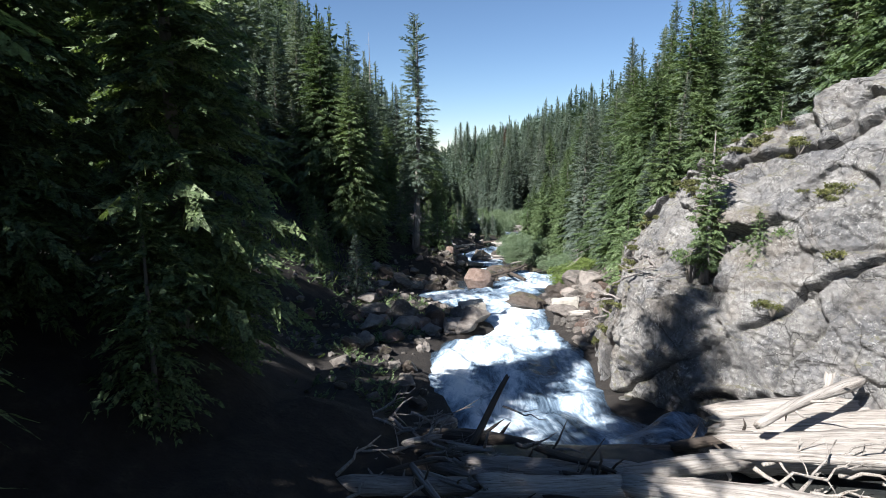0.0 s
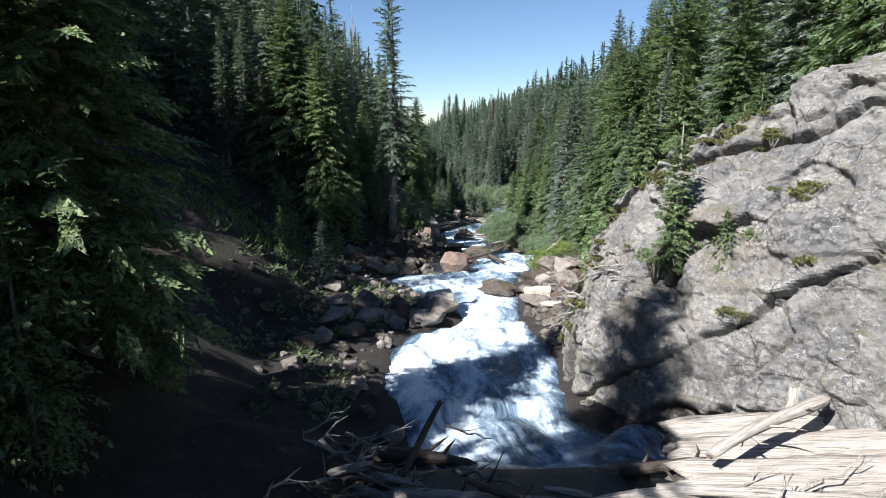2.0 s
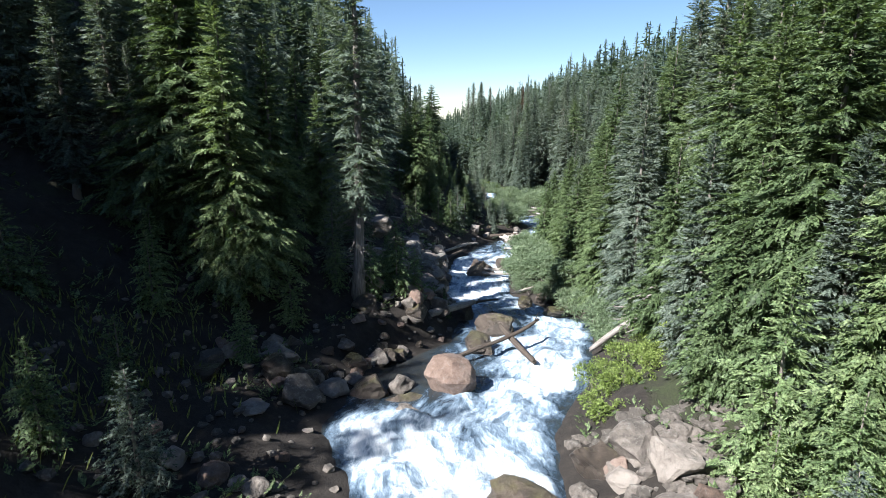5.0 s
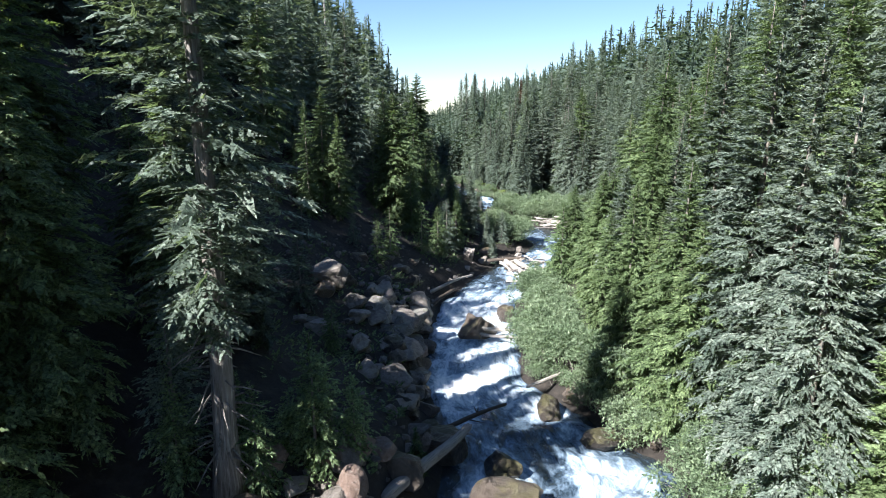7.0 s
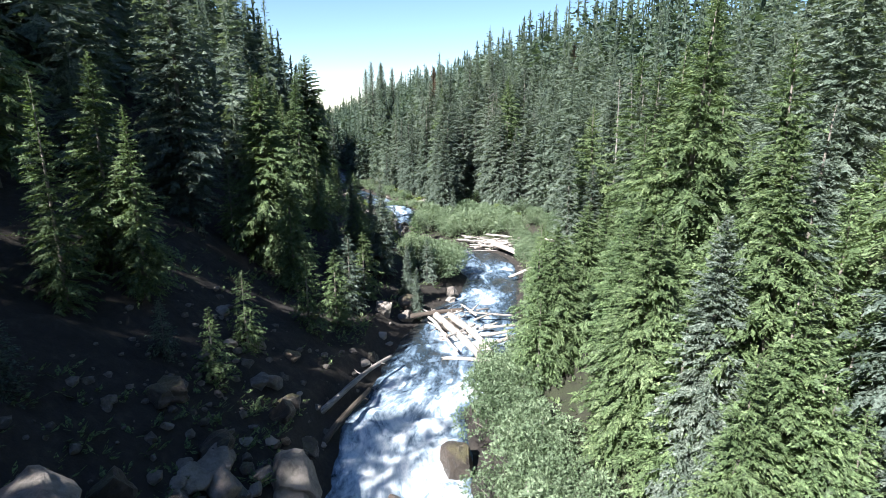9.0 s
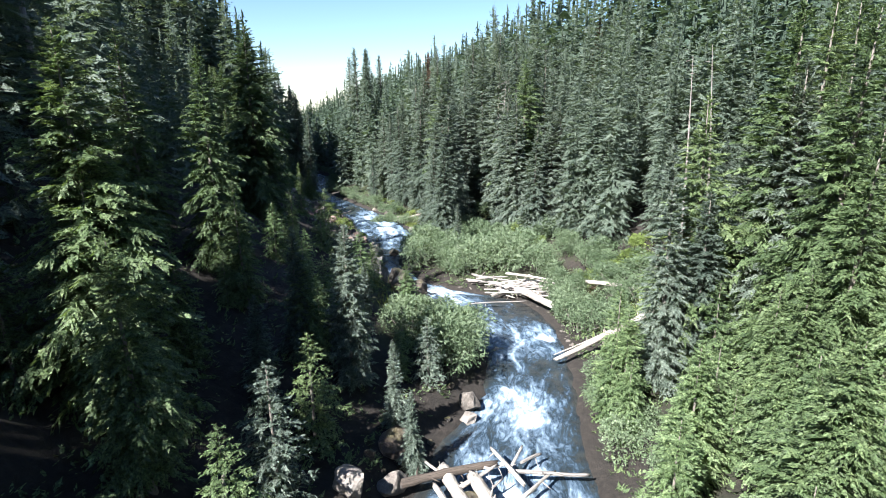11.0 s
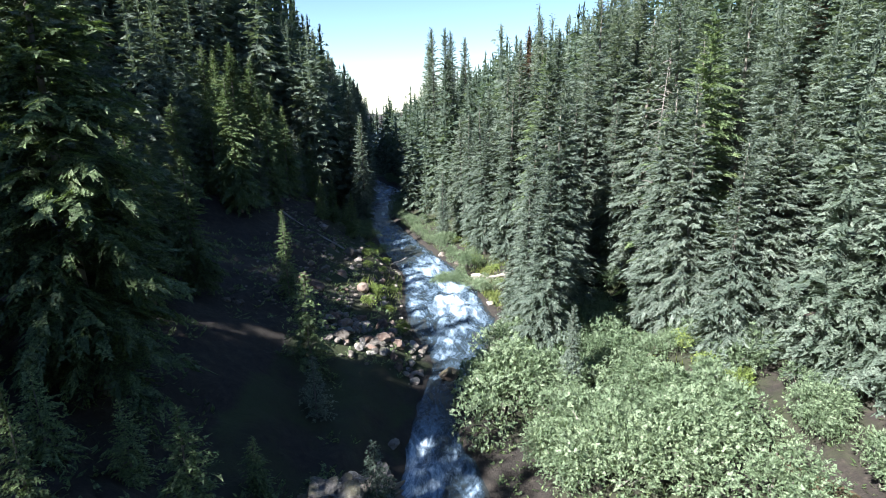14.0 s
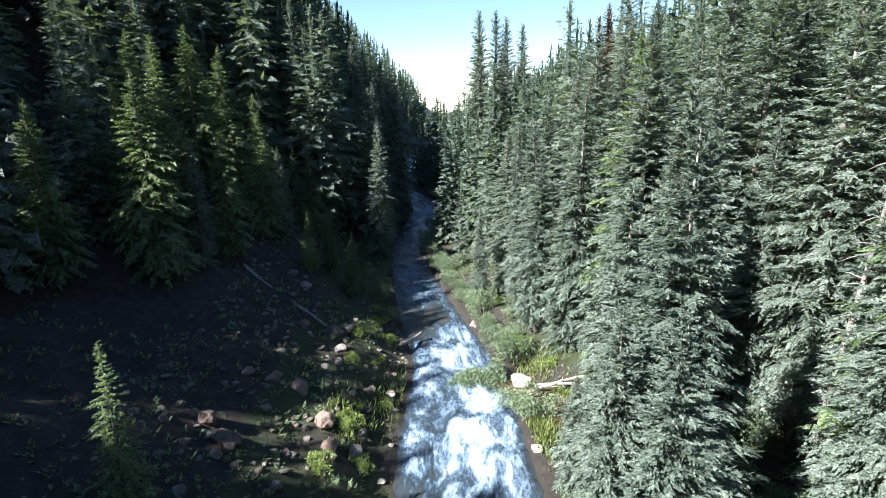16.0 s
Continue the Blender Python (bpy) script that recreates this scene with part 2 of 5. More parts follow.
def water_material():
    m, nt, b = mat("white_water")
    uv = coords(nt, "UV")
    att = nt.nodes.new("ShaderNodeAttribute")
    att.attribute_name = "rapid"
    mp = nt.nodes.new("ShaderNodeMapping")
    mp.inputs["Scale"].default_value = (1.0, 0.42, 1.0)
    nt.links.new(uv, mp.inputs[0])
    n1 = noise_tex(nt, 0.7, 9, 0.68, mp.outputs[0], 1.1)
    n2 = noise_tex(nt, 3.6, 8, 0.75, mp.outputs[0], 0.7)
    v = maths(nt, 'ADD', maths(nt, 'MULTIPLY', n1, 0.62), maths(nt, 'MULTIPLY', n2, 0.38))
    v = maths(nt, 'ADD', v, maths(nt, 'SUBTRACT', maths(nt, 'MULTIPLY', att.outputs["Fac"], 0.40), 0.325))
    foam = ramp(nt, v, [(0.40, (0.0,)), (0.56, (1.0,))])
    deep = ramp(nt, noise_tex(nt, 0.8, 5, 0.6, uv), [(0.35, (0.012, 0.016, 0.020)), (0.65, (0.045, 0.046, 0.042))])
    aerated = ramp(nt, v, [(0.38, (0.02, 0.033, 0.045)), (0.455, (0.05, 0.078, 0.115)), (0.515, (0.17, 0.235, 0.31)), (0.585, (0.47, 0.55, 0.63)), (0.68, (0.82, 0.84, 0.86))])
    col = mix(nt, ramp(nt, v, [(0.30, (0.0,)), (0.42, (1.0,))]), deep, aerated)
    nt.links.new(col, b.inputs["Base Color"])
    nt.links.new(ramp(nt, foam, [(0.0, (0.08,)), (0.7, (0.65,))]), b.inputs["Roughness"])
    b.inputs["IOR"].default_value = 1.33
    bump(nt, b, maths(nt, 'ADD', n2, maths(nt, 'MULTIPLY', noise_tex(nt, 7, 5, 0.6, mp.outputs[0]), 0.5)), 0.5, 0.2)
    return m


def pond_material():
    m, nt, b = mat("brown_shallow_water")
    p = world_pos(nt)
    col = ramp(nt, noise_tex(nt, 1.2, 6, 0.6, p), [(0.35, (0.03, 0.024, 0.016)), (0.65, (0.11, 0.08, 0.055))])
    nt.links.new(col, b.inputs["Base Color"])
    b.inputs["Roughness"].default_value = 0.06
    bump(nt, b, noise_tex(nt, 6, 4, 0.6, p), 0.25, 0.04)
    return m


POND = pond_material()
GROUND = ground_material()
WATER = water_material()


# ---- building helpers ----
def vnoise(x, y, seed=0.0):
    """Smooth value noise in 0..1 for arrays."""
    x, y = np.asarray(x, float), np.asarray(y, float)
    ix, iy = np.floor(x), np.floor(y)
    fx, fy = x - ix, y - iy
    fx, fy = fx * fx * (3 - 2 * fx), fy * fy * (3 - 2 * fy)

    def h(a, b):
        s = np.sin(a * 127.1 + b * 311.7 + seed * 74.7) * 43758.5453
        return s - np.floor(s)
    return (h(ix, iy) * (1 - fx) + h(ix + 1, iy) * fx) * (1 - fy) + (h(ix, iy + 1) * (1 - fx) + h(ix + 1, iy + 1) * fx) * fy


def fbm(x, y, octaves=4, seed=0.0):
    total, amp, norm = 0.0, 1.0, 0.0
    for i in range(octaves):
        total = total + amp * (vnoise(x * 2 ** i, y * 2 ** i, seed + i * 3.7) - 0.5)
        norm += amp
        amp *= 0.5
    return total / norm


def mesh_from(name, verts, faces, material, smooth=True):
    """A mesh from arrays of places and of triangles or quads."""
    me = bpy.data.meshes.new(name)
    verts, faces = np.asarray(verts, np.float32), np.asarray(faces, np.int32)
    k = faces.shape[1]
    me.vertices.add(len(verts))
    me.vertices.foreach_set("co", verts.ravel())
    me.loops.add(faces.size)
    me.loops.foreach_set("vertex_index", faces.ravel())
    me.polygons.add(len(faces))
    me.polygons.foreach_set("loop_start", np.arange(0, faces.size, k, dtype=np.int32))
    me.polygons.foreach_set("use_smooth", np.full(len(faces), smooth))
    me.update(calc_edges=True)
    me.materials.append(material)
    return me


def grid_faces(rows, cols):
    i = np.arange(rows * cols).reshape(rows, cols)
    return np.stack([i[:-1, :-1], i[:-1, 1:], i[1:, 1:], i[1:, :-1]], -1).reshape(-1, 4)


def child(name, mesh, parent, label=""):
    ob = new(name, mesh)
    ob.parent = parent
    return tagged(ob, label)


# ---- the lie of the land ----
# along the valley: distance, left water edge, right water edge
RIVER = np.array([
    (-60, -9, 14), (0, -5, 15), (8, -1.5, 12), (12.5, 0, 8.6), (16, 0, 5.3), (20, -0.9, 6), (23, -0.7, 5.7), (24.8, 0.9, 5.6), (26.5, 2.2, 5.6), (32, 0.2, 6.2), (37, -2.2, 6.8),
    (43, -1, 9.5), (48, 2.2, 10.6), (53, 2.6, 11.9), (59, 2, 9.6), (63.5, 1.5, 7.4), (70, 1.2, 7.9), (80, 2.1, 8.6), (84, 3.5, 12.2), (92, 5.6, 15.2),
    (99, 8.6, 16.7), (104, 12.2, 18.4), (110, 13.8, 20.0), (117, 12.5, 20.8), (120.5, 11.8, 20.2), (122.6, 8.8, 18.6), (126, 7.4, 14.4), (128.5, 7.2, 12.2), (134, 7.4, 10.5)])
RIVER = np.vstack([RIVER, [(138, 7.8, 10.3), (143, 8.3, 12.4), (152, 5.6, 13.8), (165, 4.2, 11.2), (180, -0.5, 5.5), (198, -5.2, -0.6), (230, -8, -1), (246, -14, -7), (264, -23, -16), (290, -28, -21), (330, -30, -22), (420, -38, -29), (800, -82, -67), (4200, -560, -500)]])
LEVEL = np.array([(-60, 1.8), (11.6, 1.7), (13.6, 0.5), (20, 0.1), (27, -0.2), (36, -1.2), (45, -2.3), (60, -4.6), (80, -6.3), (97, -7.9), (124, -9.2), (145, -9.8),
                  (165, -10.4), (200, -11.0), (231, -12.2), (420, -17), (4200, -120)])
# left side: distance, width of the flat by the water, its height, slope above;  then the same for the right side
LEFT = np.array([(-60, 3, 1, 0.66), (10, 3, 1.0, 0.66), (22, 4.3, 0.4, 0.70), (28, 6.2, 0.15, 0.74), (34, 4.3, 0.5, 0.69), (42, 4, 1.4, 0.62), (50, 1.8, 2.4, 0.55), (60, 2, 1.6, 0.6), (66, 1.6, 1.9, 0.75), (80, 1.6, 1.9, 0.75), (95, 3, 1.6, 0.58),
                 (108, 4, 1.2, 0.6), (125, 3, 2.4, 0.6), (145, 4, 1.8, 0.54), (165, 5, 2.4, 0.58), (188, 3, 1.2, 1.05), (300, 3, 1, 1.05), (4200, 3, 1, 0.85)])
RIGHT = np.array([(-60, 3, 1, 0.8), (8, 2.5, 1.0, 0.8), (13, 3.4, 0.4, 0.8), (18, 3.4, 0.5, 0.85), (24, 2.5, 1.0, 0.85), (30, 4, 1.0, 0.8), (45, 2, 1.6, 0.7), (60, 2, 1.2, 0.55), (85, 2.5, 1.0, 0.5), (100, 5, 0.8, 0.45),
                  (115, 14, 0.7, 0.45), (140, 17, 0.8, 0.45), (160, 8, 0.8, 0.45), (180, 5, 1, 0.46), (260, 5, 1, 0.42), (4200, 4, 1, 0.42)])


def along(table, y, col):
    return np.interp(y, table[:, 0], table[:, col])


def smooth01(a):
    a = np.clip(a, 0, 1)
    return a * a * (3 - 2 * a)


# a small side channel behind the inner bank
CHANNEL = np.array([(25.2, 118.5), (26.8, 122), (27, 127), (25.5, 133), (23, 140), (19.5, 149), (15, 159.5), (11.5, 163)])


def channel_distance(x, y):
    x, y = np.asarray(x, float), np.asarray(y, float)
    best = np.full(np.broadcast(x, y).shape, 1e9)
    for (ax, ay), (bx, by) in zip(CHANNEL[:-1], CHANNEL[1:]):
        ex, ey = bx - ax, by - ay
        t = np.clip(((x - ax) * ex + (y - ay) * ey) / (ex * ex + ey * ey), 0, 1)
        best = np.minimum(best, np.hypot(x - ax - t * ex, y - ay - t * ey))
    return best


def ground_z(x, y):
    """Height of the ground at arrays x, y."""
    x, y = np.asarray(x, float), np.asarray(y, float)
    w = along(LEVEL, y, 1)
    dl, dr = along(RIVER, y, 1) - x, x - along(RIVER, y, 2)
    inside = np.minimum(-dl, -dr)
    z = w - 0.7 * smooth01(inside / 1.2)
    for d, table, cap in ((dl, LEFT, 85.0), (dr, RIGHT, 43.0)):
        flat, rise, slope = along(table, y, 1), along(table, y, 2), along(table, y, 3)
        up = np.maximum(0, d - flat) * slope
        up = np.where(up < 0.6 * cap, up, cap * (1 - 0.4 * np.exp(-(up - 0.6 * cap) / (0.4 * cap))))
        far = smooth01((y - 500) / 2500) * 0.75
        rough = fbm(x * 0.12, y * 0.12, 4, 5) * np.clip(d * 0.22, 0, 4.5) + fbm(x * 0.7, y * 0.7, 3, 9) * np.clip(d * 0.5, 0, 0.7)
        z = z + (d > 0) * (rise * smooth01(d / np.maximum(flat * 0.8, 1.4)) + up * (1 - far) + rough)
    return z - 0.95 * np.exp(-(channel_distance(x, y) / 1.3) ** 2)


def gz(x, y):
    return float(ground_z(x, y))


def build_ground():
    ys = np.concatenate([np.arange(-60, 0, 2.0), np.arange(0, 190, 0.75), np.arange(190, 320, 2.5), np.geomspace(320, 4100, 28)])
    k = np.concatenate([-np.geomspace(1400, 48, 26), np.arange(-46, -20, 1.5), np.arange(-20, 26, 0.6), np.arange(26, 48, 1.5), np.geomspace(48, 1400, 26)])
    mid = (along(RIVER, ys, 1) + along(RIVER, ys, 2)) / 2
    X = mid[:, None] * np.exp(-np.abs(k)[None, :] / 400) + k[None, :]
    Y = np.repeat(ys[:, None], len(k), 1)
    Z = ground_z(X, Y)
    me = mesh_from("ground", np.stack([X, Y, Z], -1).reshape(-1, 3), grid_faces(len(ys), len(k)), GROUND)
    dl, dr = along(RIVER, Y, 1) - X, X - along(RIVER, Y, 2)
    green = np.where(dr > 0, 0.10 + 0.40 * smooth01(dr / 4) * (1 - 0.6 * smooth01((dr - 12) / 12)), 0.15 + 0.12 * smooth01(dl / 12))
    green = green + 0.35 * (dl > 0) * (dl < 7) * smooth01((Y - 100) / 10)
    a = me.attributes.new("green", 'FLOAT', 'POINT')
    a.data.foreach_set("value", green.ravel().astype(np.float32))
    tagged(new("ground", me), "dark soil and mossy forest floor of a steep valley", "ground", kind="structure")


def build_river():
    ys = np.concatenate([np.arange(-50, 6, 1.2), np.arange(6, 110, 0.2), np.arange(110, 260, 0.35), np.arange(260, 700, 6)])
    c = np.linspace(-0.08, 1.08, 44)
    L, R, w = along(RIVER, ys, 1), along(RIVER, ys, 2), along(LEVEL, ys, 1)
    X = L[:, None] + (R - L)[:, None] * c[None, :]
    Y = np.repeat(ys[:, None], len(c), 1)
    calm = np.array([(-60, 0), (11.2, 0), (12.6, 1.0), (18, 0.97), (30, 0.95), (38, 0.93), (46, 0.95), (60, 0.98), (80, 0.92), (92, 0.88), (98, 0.5), (102, 0.75), (107, 0.5), (112, 0.7), (121, 0.55), (127, 0.85), (133, 0.75), (139, 0.55), (147, 0.8),
                     (163, 0.75), (170, 0.6), (185, 0.6), (198, 0.55), (210, 0.6), (231, 0.7), (4200, 0.5)])
    rapid = along(calm, ys, 1)
    edge = smooth01(np.minimum(c, 1 - c) / 0.16)
    patch = 0.8 * fbm(X * 0.28 + 3, Y * 0.16, 3, 21)
    rap = np.clip(rapid[:, None] * (0.55 + 0.45 * edge[None, :]) + patch * (rapid[:, None] > 0.02), 0, 1.3)
    # the shaded pool behind the boulder row stays clear
    pool = np.exp(-(((X - 0.5) / 2.6) ** 2 + ((Y - 43) / 4.5) ** 2))
    rap = rap * (1 - 0.95 * pool)
    wave = fbm(X * 0.9, Y * 0.7, 5, 2) * 0.62 + 0.10 * np.sin(Y * 1.9 + 2.5 * fbm(X * 0.4, Y * 0.2, 2, 8) * 6) * edge
    Z = w[:, None] + np.clip(rap, 0.06, 1) * wave * 0.95 - 0.10 + 0.075 * (edge[None, :] - 1) + (1.15 + 0.5 * fbm(X * 2.2, Y * 2.2, 3, 31)) * np.exp(-((X - 6.2) / 1.0) ** 2 - ((Y - 13.7) / 0.8) ** 2)
    me = mesh_from("river", np.stack([X, Y, Z], -1).reshape(-1, 3), grid_faces(len(ys), len(c)), WATER)
    a = me.attributes.new("rapid", 'FLOAT', 'POINT')
    a.data.foreach_set("value", rap.ravel().astype(np.float32))
    uv = me.uv_layers.new(name="flow")
    li = np.empty(len(me.loops), np.int32)
    me.loops.foreach_get("vertex_index", li)
    flow = np.stack([X.ravel() - np.repeat(((L + R) / 2), len(c)) * 0.6, Y.ravel()], -1)
    uv.data.foreach_set("uv", flow[li].ravel().astype(np.float32))
    tagged(new("river", me), "foaming white and blue mountain river over stones", "river", kind="structure")


def build_channel():
    t = np.linspace(0, 1, 60)
    k = np.linspace(0, 1, len(CHANNEL))
    cx, cy = np.interp(t, k, CHANNEL[:, 0]), np.interp(t, k, CHANNEL[:, 1])
    c = np.linspace(-1.5, 1.5, 9)
    X, Y = cx[:, None] + c[None, :] * 0.9, cy[:, None] + c[None, :] * 0.35
    Z = along(LEVEL, Y, 1) + 0.12 + 0.03 * fbm(X * 1.5, Y * 1.5, 2, 3)
    me = mesh_from("side_channel", np.stack([X, Y, Z], -1).reshape(-1, 3), grid_faces(len(t), len(c)), POND)
    tagged(new("side_channel", me), "shallow brown still water in a side channel", "water", kind="structure")


build_ground()
build_river()
build_channel()


# ---- conifers ----
def kites(base, way, side, length, width, fold=0.25):
    """Folded leaf-shaped flakes, two triangles each, from arrays."""
    n = len(base)
    up = np.cross(side, way)
    up = up * np.sign(up[:, 2:3] + 1e-6)
    l, w = length[:, None], width[:, None]
    v = np.stack([base, base + way * l * 0.45 + side * w * 0.5 - up * w * fold, base + way * l - up * l * 0.10, base + way * l * 0.45 - side * w * 0.5 - up * w * fold], 1)
    i = np.arange(n)[:, None] * 4
    f = np.concatenate([i + np.array([[0, 1, 2]]), i + np.array([[0, 2, 3]])], 0)
    return v.reshape(-1, 3), f


def unit(a):
    return a / np.maximum(np.linalg.norm(a, axis=-1, keepdims=True), 1e-9)


def darts(base, way, side, length, width):
    """Thin tapering sprays of needles, one triangle each, from arrays."""
    n = len(base)
    l, w = length[:, None], width[:, None]
    back = base - way * l * 0.08
    v = np.stack([back + side * w * 0.5, back - side * w * 0.5, base + way * l], 1)
    v[:, 2, 2] -= length * 0.05
    return v.reshape(-1, 3), np.arange(n * 3).reshape(n, 3)


def fronds(rng, H, W, clear, boughs, leaves, power=0.7, droop=0.25, fat=0.42, spread=0.42, sub=False, sag=0.25, ragged=0.35, lift=0.0):
    """A crown of separate, nearly level boughs, each a flat feathered spray, with dark gaps between them."""
    f = (np.arange(boughs) + rng.random(boughs)) / boughs
    f = 1 - (1 - f) ** 0.85
    az = np.arange(boughs) * 2.39996 + rng.uniform(-0.5, 0.5, boughs)
    z = clear + (H * 0.985 - clear) * f
    lump = 1 - ragged + 2 * ragged * vnoise(np.cos(az) * 1.4 + 7 + z * 0.21, np.sin(az) * 1.4 + z * 0.75, H + W)
    ln = (W * 0.5 * (1 - f) ** power * (0.72 + 0.28 * np.minimum(1, f * 6)) + 0.10) * lump * rng.uniform(0.72, 1.15, boughs)
    el = np.radians(-10 + lift + 42 * f ** 1.6 + rng.normal(size=boughs) * 8)
    dr = droop * (1 - 0.6 * f) * rng.uniform(0.5, 1.4, boughs)
    o = np.stack([np.cos(az), np.sin(az), 0 * az], -1)
    side = np.stack([-np.sin(az), np.cos(az), 0 * az], -1)
    up = np.array([0, 0, 1.0])
    B, D, S, L, Wd = [], [], [], [], []
    for k in range(leaves):
        for sg in (-1, 1):
            s_ = np.clip(0.2 + 0.8 * (k + rng.random(boughs)) / leaves, 0, 0.99)
            p = up * z[:, None] + o * (ln * s_ * np.cos(el))[:, None] + up * (ln * (s_ * np.sin(el) - dr * s_ * s_))[:, None]
            tan = unit(o * np.cos(el)[:, None] + up * (np.sin(el) - 2 * dr * s_)[:, None])
            ang = np.radians(66 - 44 * s_ + rng.uniform(-14, 14, boughs))
            way = unit(tan * np.cos(ang)[:, None] + sg * side * np.sin(ang)[:, None] + up * (rng.uniform(-0.45, 0.22, boughs) - sag * s_)[:, None])
            tl = (ln * (spread * (1 - s_) ** 0.8 + 0.13) + 0.05) * rng.uniform(0.7, 1.3, boughs)
            perp = unit(np.cross(way, up + rng.uniform(-0.85, 0.85, (boughs, 3))))
            B.append(p), D.append(way), S.append(perp), L.append(tl), Wd.append(tl * fat + 0.03)
            if sub:
                for s2 in (-1, 1):
                    w2 = unit(way * 0.8 + perp * s2 * 0.6 + up * rng.uniform(-0.4, 0.25, boughs)[:, None])
                    B.append(p + way * (tl * rng.uniform(0.2, 0.6, boughs))[:, None]), D.append(w2), S.append(unit(np.cross(w2, up + rng.uniform(-0.9, 0.9, (boughs, 3))))), L.append(tl * 0.55), Wd.append(tl * 0.2 + 0.025)
    n = 14
    k = rng.random(n)
    way = unit(np.stack([rng.uniform(-0.25, 0.25, n), rng.uniform(-0.25, 0.25, n), 0.6 + k], -1))
    B.append(np.stack([0 * k, 0 * k, H * (0.84 + 0.12 * k)], -1)), D.append(way), S.append(unit(np.cross(way, rng.normal(size=(n, 3))))), L.append(H * (0.10 - 0.06 * k)), Wd.append(np.full(n, 0.012 * H))
    for turn in (0.0, 1.57):
        B.append(np.array([[0, 0, H * 0.7]])), D.append(np.array([[0, 0, 1.0]])), S.append(np.array([[math.cos(turn), math.sin(turn), 0]])), L.append(np.array([0.3 * H])), Wd.append(np.array([0.03 * H]))
    return darts(np.concatenate(B), np.concatenate(D), np.concatenate(S), np.concatenate(L), np.concatenate(Wd))


def tube(pts, radii, sides=7, rng=None, rough=0.0):
    """A tapered tube along pts, closed at both ends."""
    pts, radii = np.asarray(pts, float), np.asarray(radii, float)
    tan = unit(np.gradient(pts, axis=0))
    ref = np.array([0.0, 0.0, 1.0]) if abs(tan[:, 2]).max() < 0.9 else np.array([0.3, 1.0, 0.1])
    s1 = unit(np.cross(tan, ref))
    s2 = np.cross(tan, s1)
    a = np.linspace(0, 2 * math.pi, sides, endpoint=False)
    r = radii[:, None] * np.ones(sides)
    if rng is not None and rough:
        r = r * (1 + rough * rng.uniform(-1, 1, r.shape))
    v = pts[:, None] + (s1[:, None] * np.cos(a)[None, :, None] + s2[:, None] * np.sin(a)[None, :, None]) * r[..., None]
    n = len(pts)
    i = np.arange(n * sides).reshape(n, sides)
    j = np.roll(i, -1, 1)
    f = np.stack([i[:-1], j[:-1], j[1:], i[1:]], -1).reshape(-1, 4)
    tri = np.concatenate([f[:, [0, 1, 2]], f[:, [0, 2, 3]]])
    v = np.concatenate([v.reshape(-1, 3), pts[:1], pts[-1:]])
    e0, e1 = n * sides, n * sides + 1
    caps = [np.stack([j[0], i[0], np.full(sides, e0)], -1), np.stack([i[-1], j[-1], np.full(sides, e1)], -1)]
    return v, np.concatenate([tri, *caps])


def join(pieces):
    V, F, n = [], [], 0
    for v, f in pieces:
        V.append(v), F.append(f + n)
        n += len(v)
    return np.concatenate(V), np.concatenate(F)


def trunk_arrays(rng, H, r, clear, dead=10, spread=0.9):
    k = np.linspace(0, 1, 9)
    bend = rng.uniform(-0.012, 0.012, 2) * H
    pts = np.stack([bend[0] * np.sin(k * 2.6), bend[1] * np.sin(k * 2.2), -0.5 + k * (H * 0.97 + 0.5)], -1)
    rad = r * (1 - k) ** 0.85 + 0.012
    rad[0] *= 1.55
    pieces = [tube(pts, rad, 8, rng, 0.06)]
    for _ in range(dead):
        z = rng.uniform(0.06 * H, max(clear * 1.25, 0.2 * H))
        az, ln = rng.uniform(0, 6.28), rng.uniform(0.4, 1.0) * spread
        o = np.array([math.cos(az), math.sin(az), rng.uniform(-0.5, 0.05)])
        p0 = np.array([0, 0, z])
        pieces.append(tube([p0, p0 + o * ln * 0.55, p0 + o * ln + np.array([0, 0, -0.12 * ln])], [0.03, 0.02, 0.006], 4))
    return join(pieces)


def conifer(seed, name, H, W, clear, boughs, leaves, needles, label, r=None, dead=10, bark=None, **shape):
    """The pattern of a conifer at the origin: trunk and crown meshes that its copies share."""
    rng = np.random.default_rng(seed)
    tv, tf = trunk_arrays(rng, H, r or 0.010 * H + 0.05, max(clear, 0.1 * H), dead)
    cv, cf = fronds(rng, H, W, clear, boughs, leaves, **shape)
    return dict(name=name, H=H, label=label, trunk=mesh_from("trunk", tv, tf, bark or BARK), crown=mesh_from("crown", cv, cf, needles, False), cat="conifer tree")


def plant(proto, x, y, scale=1.0, turn=0.0, lean=(0, 0), sink=0.15, z=None, label="", group=""):
    e = new(proto["name"])
    e.empty_display_size = 0.3
    child("trunk", proto["trunk"], e)
    child("crown", proto["crown"], e)
    e.matrix_basis = pose(x, y, (gz(x, y) if z is None else z) - sink, lean[0], lean[1], turn) @ Matrix.Scale(scale, 4)
    return tagged(e, label or proto["label"], proto["cat"], group)


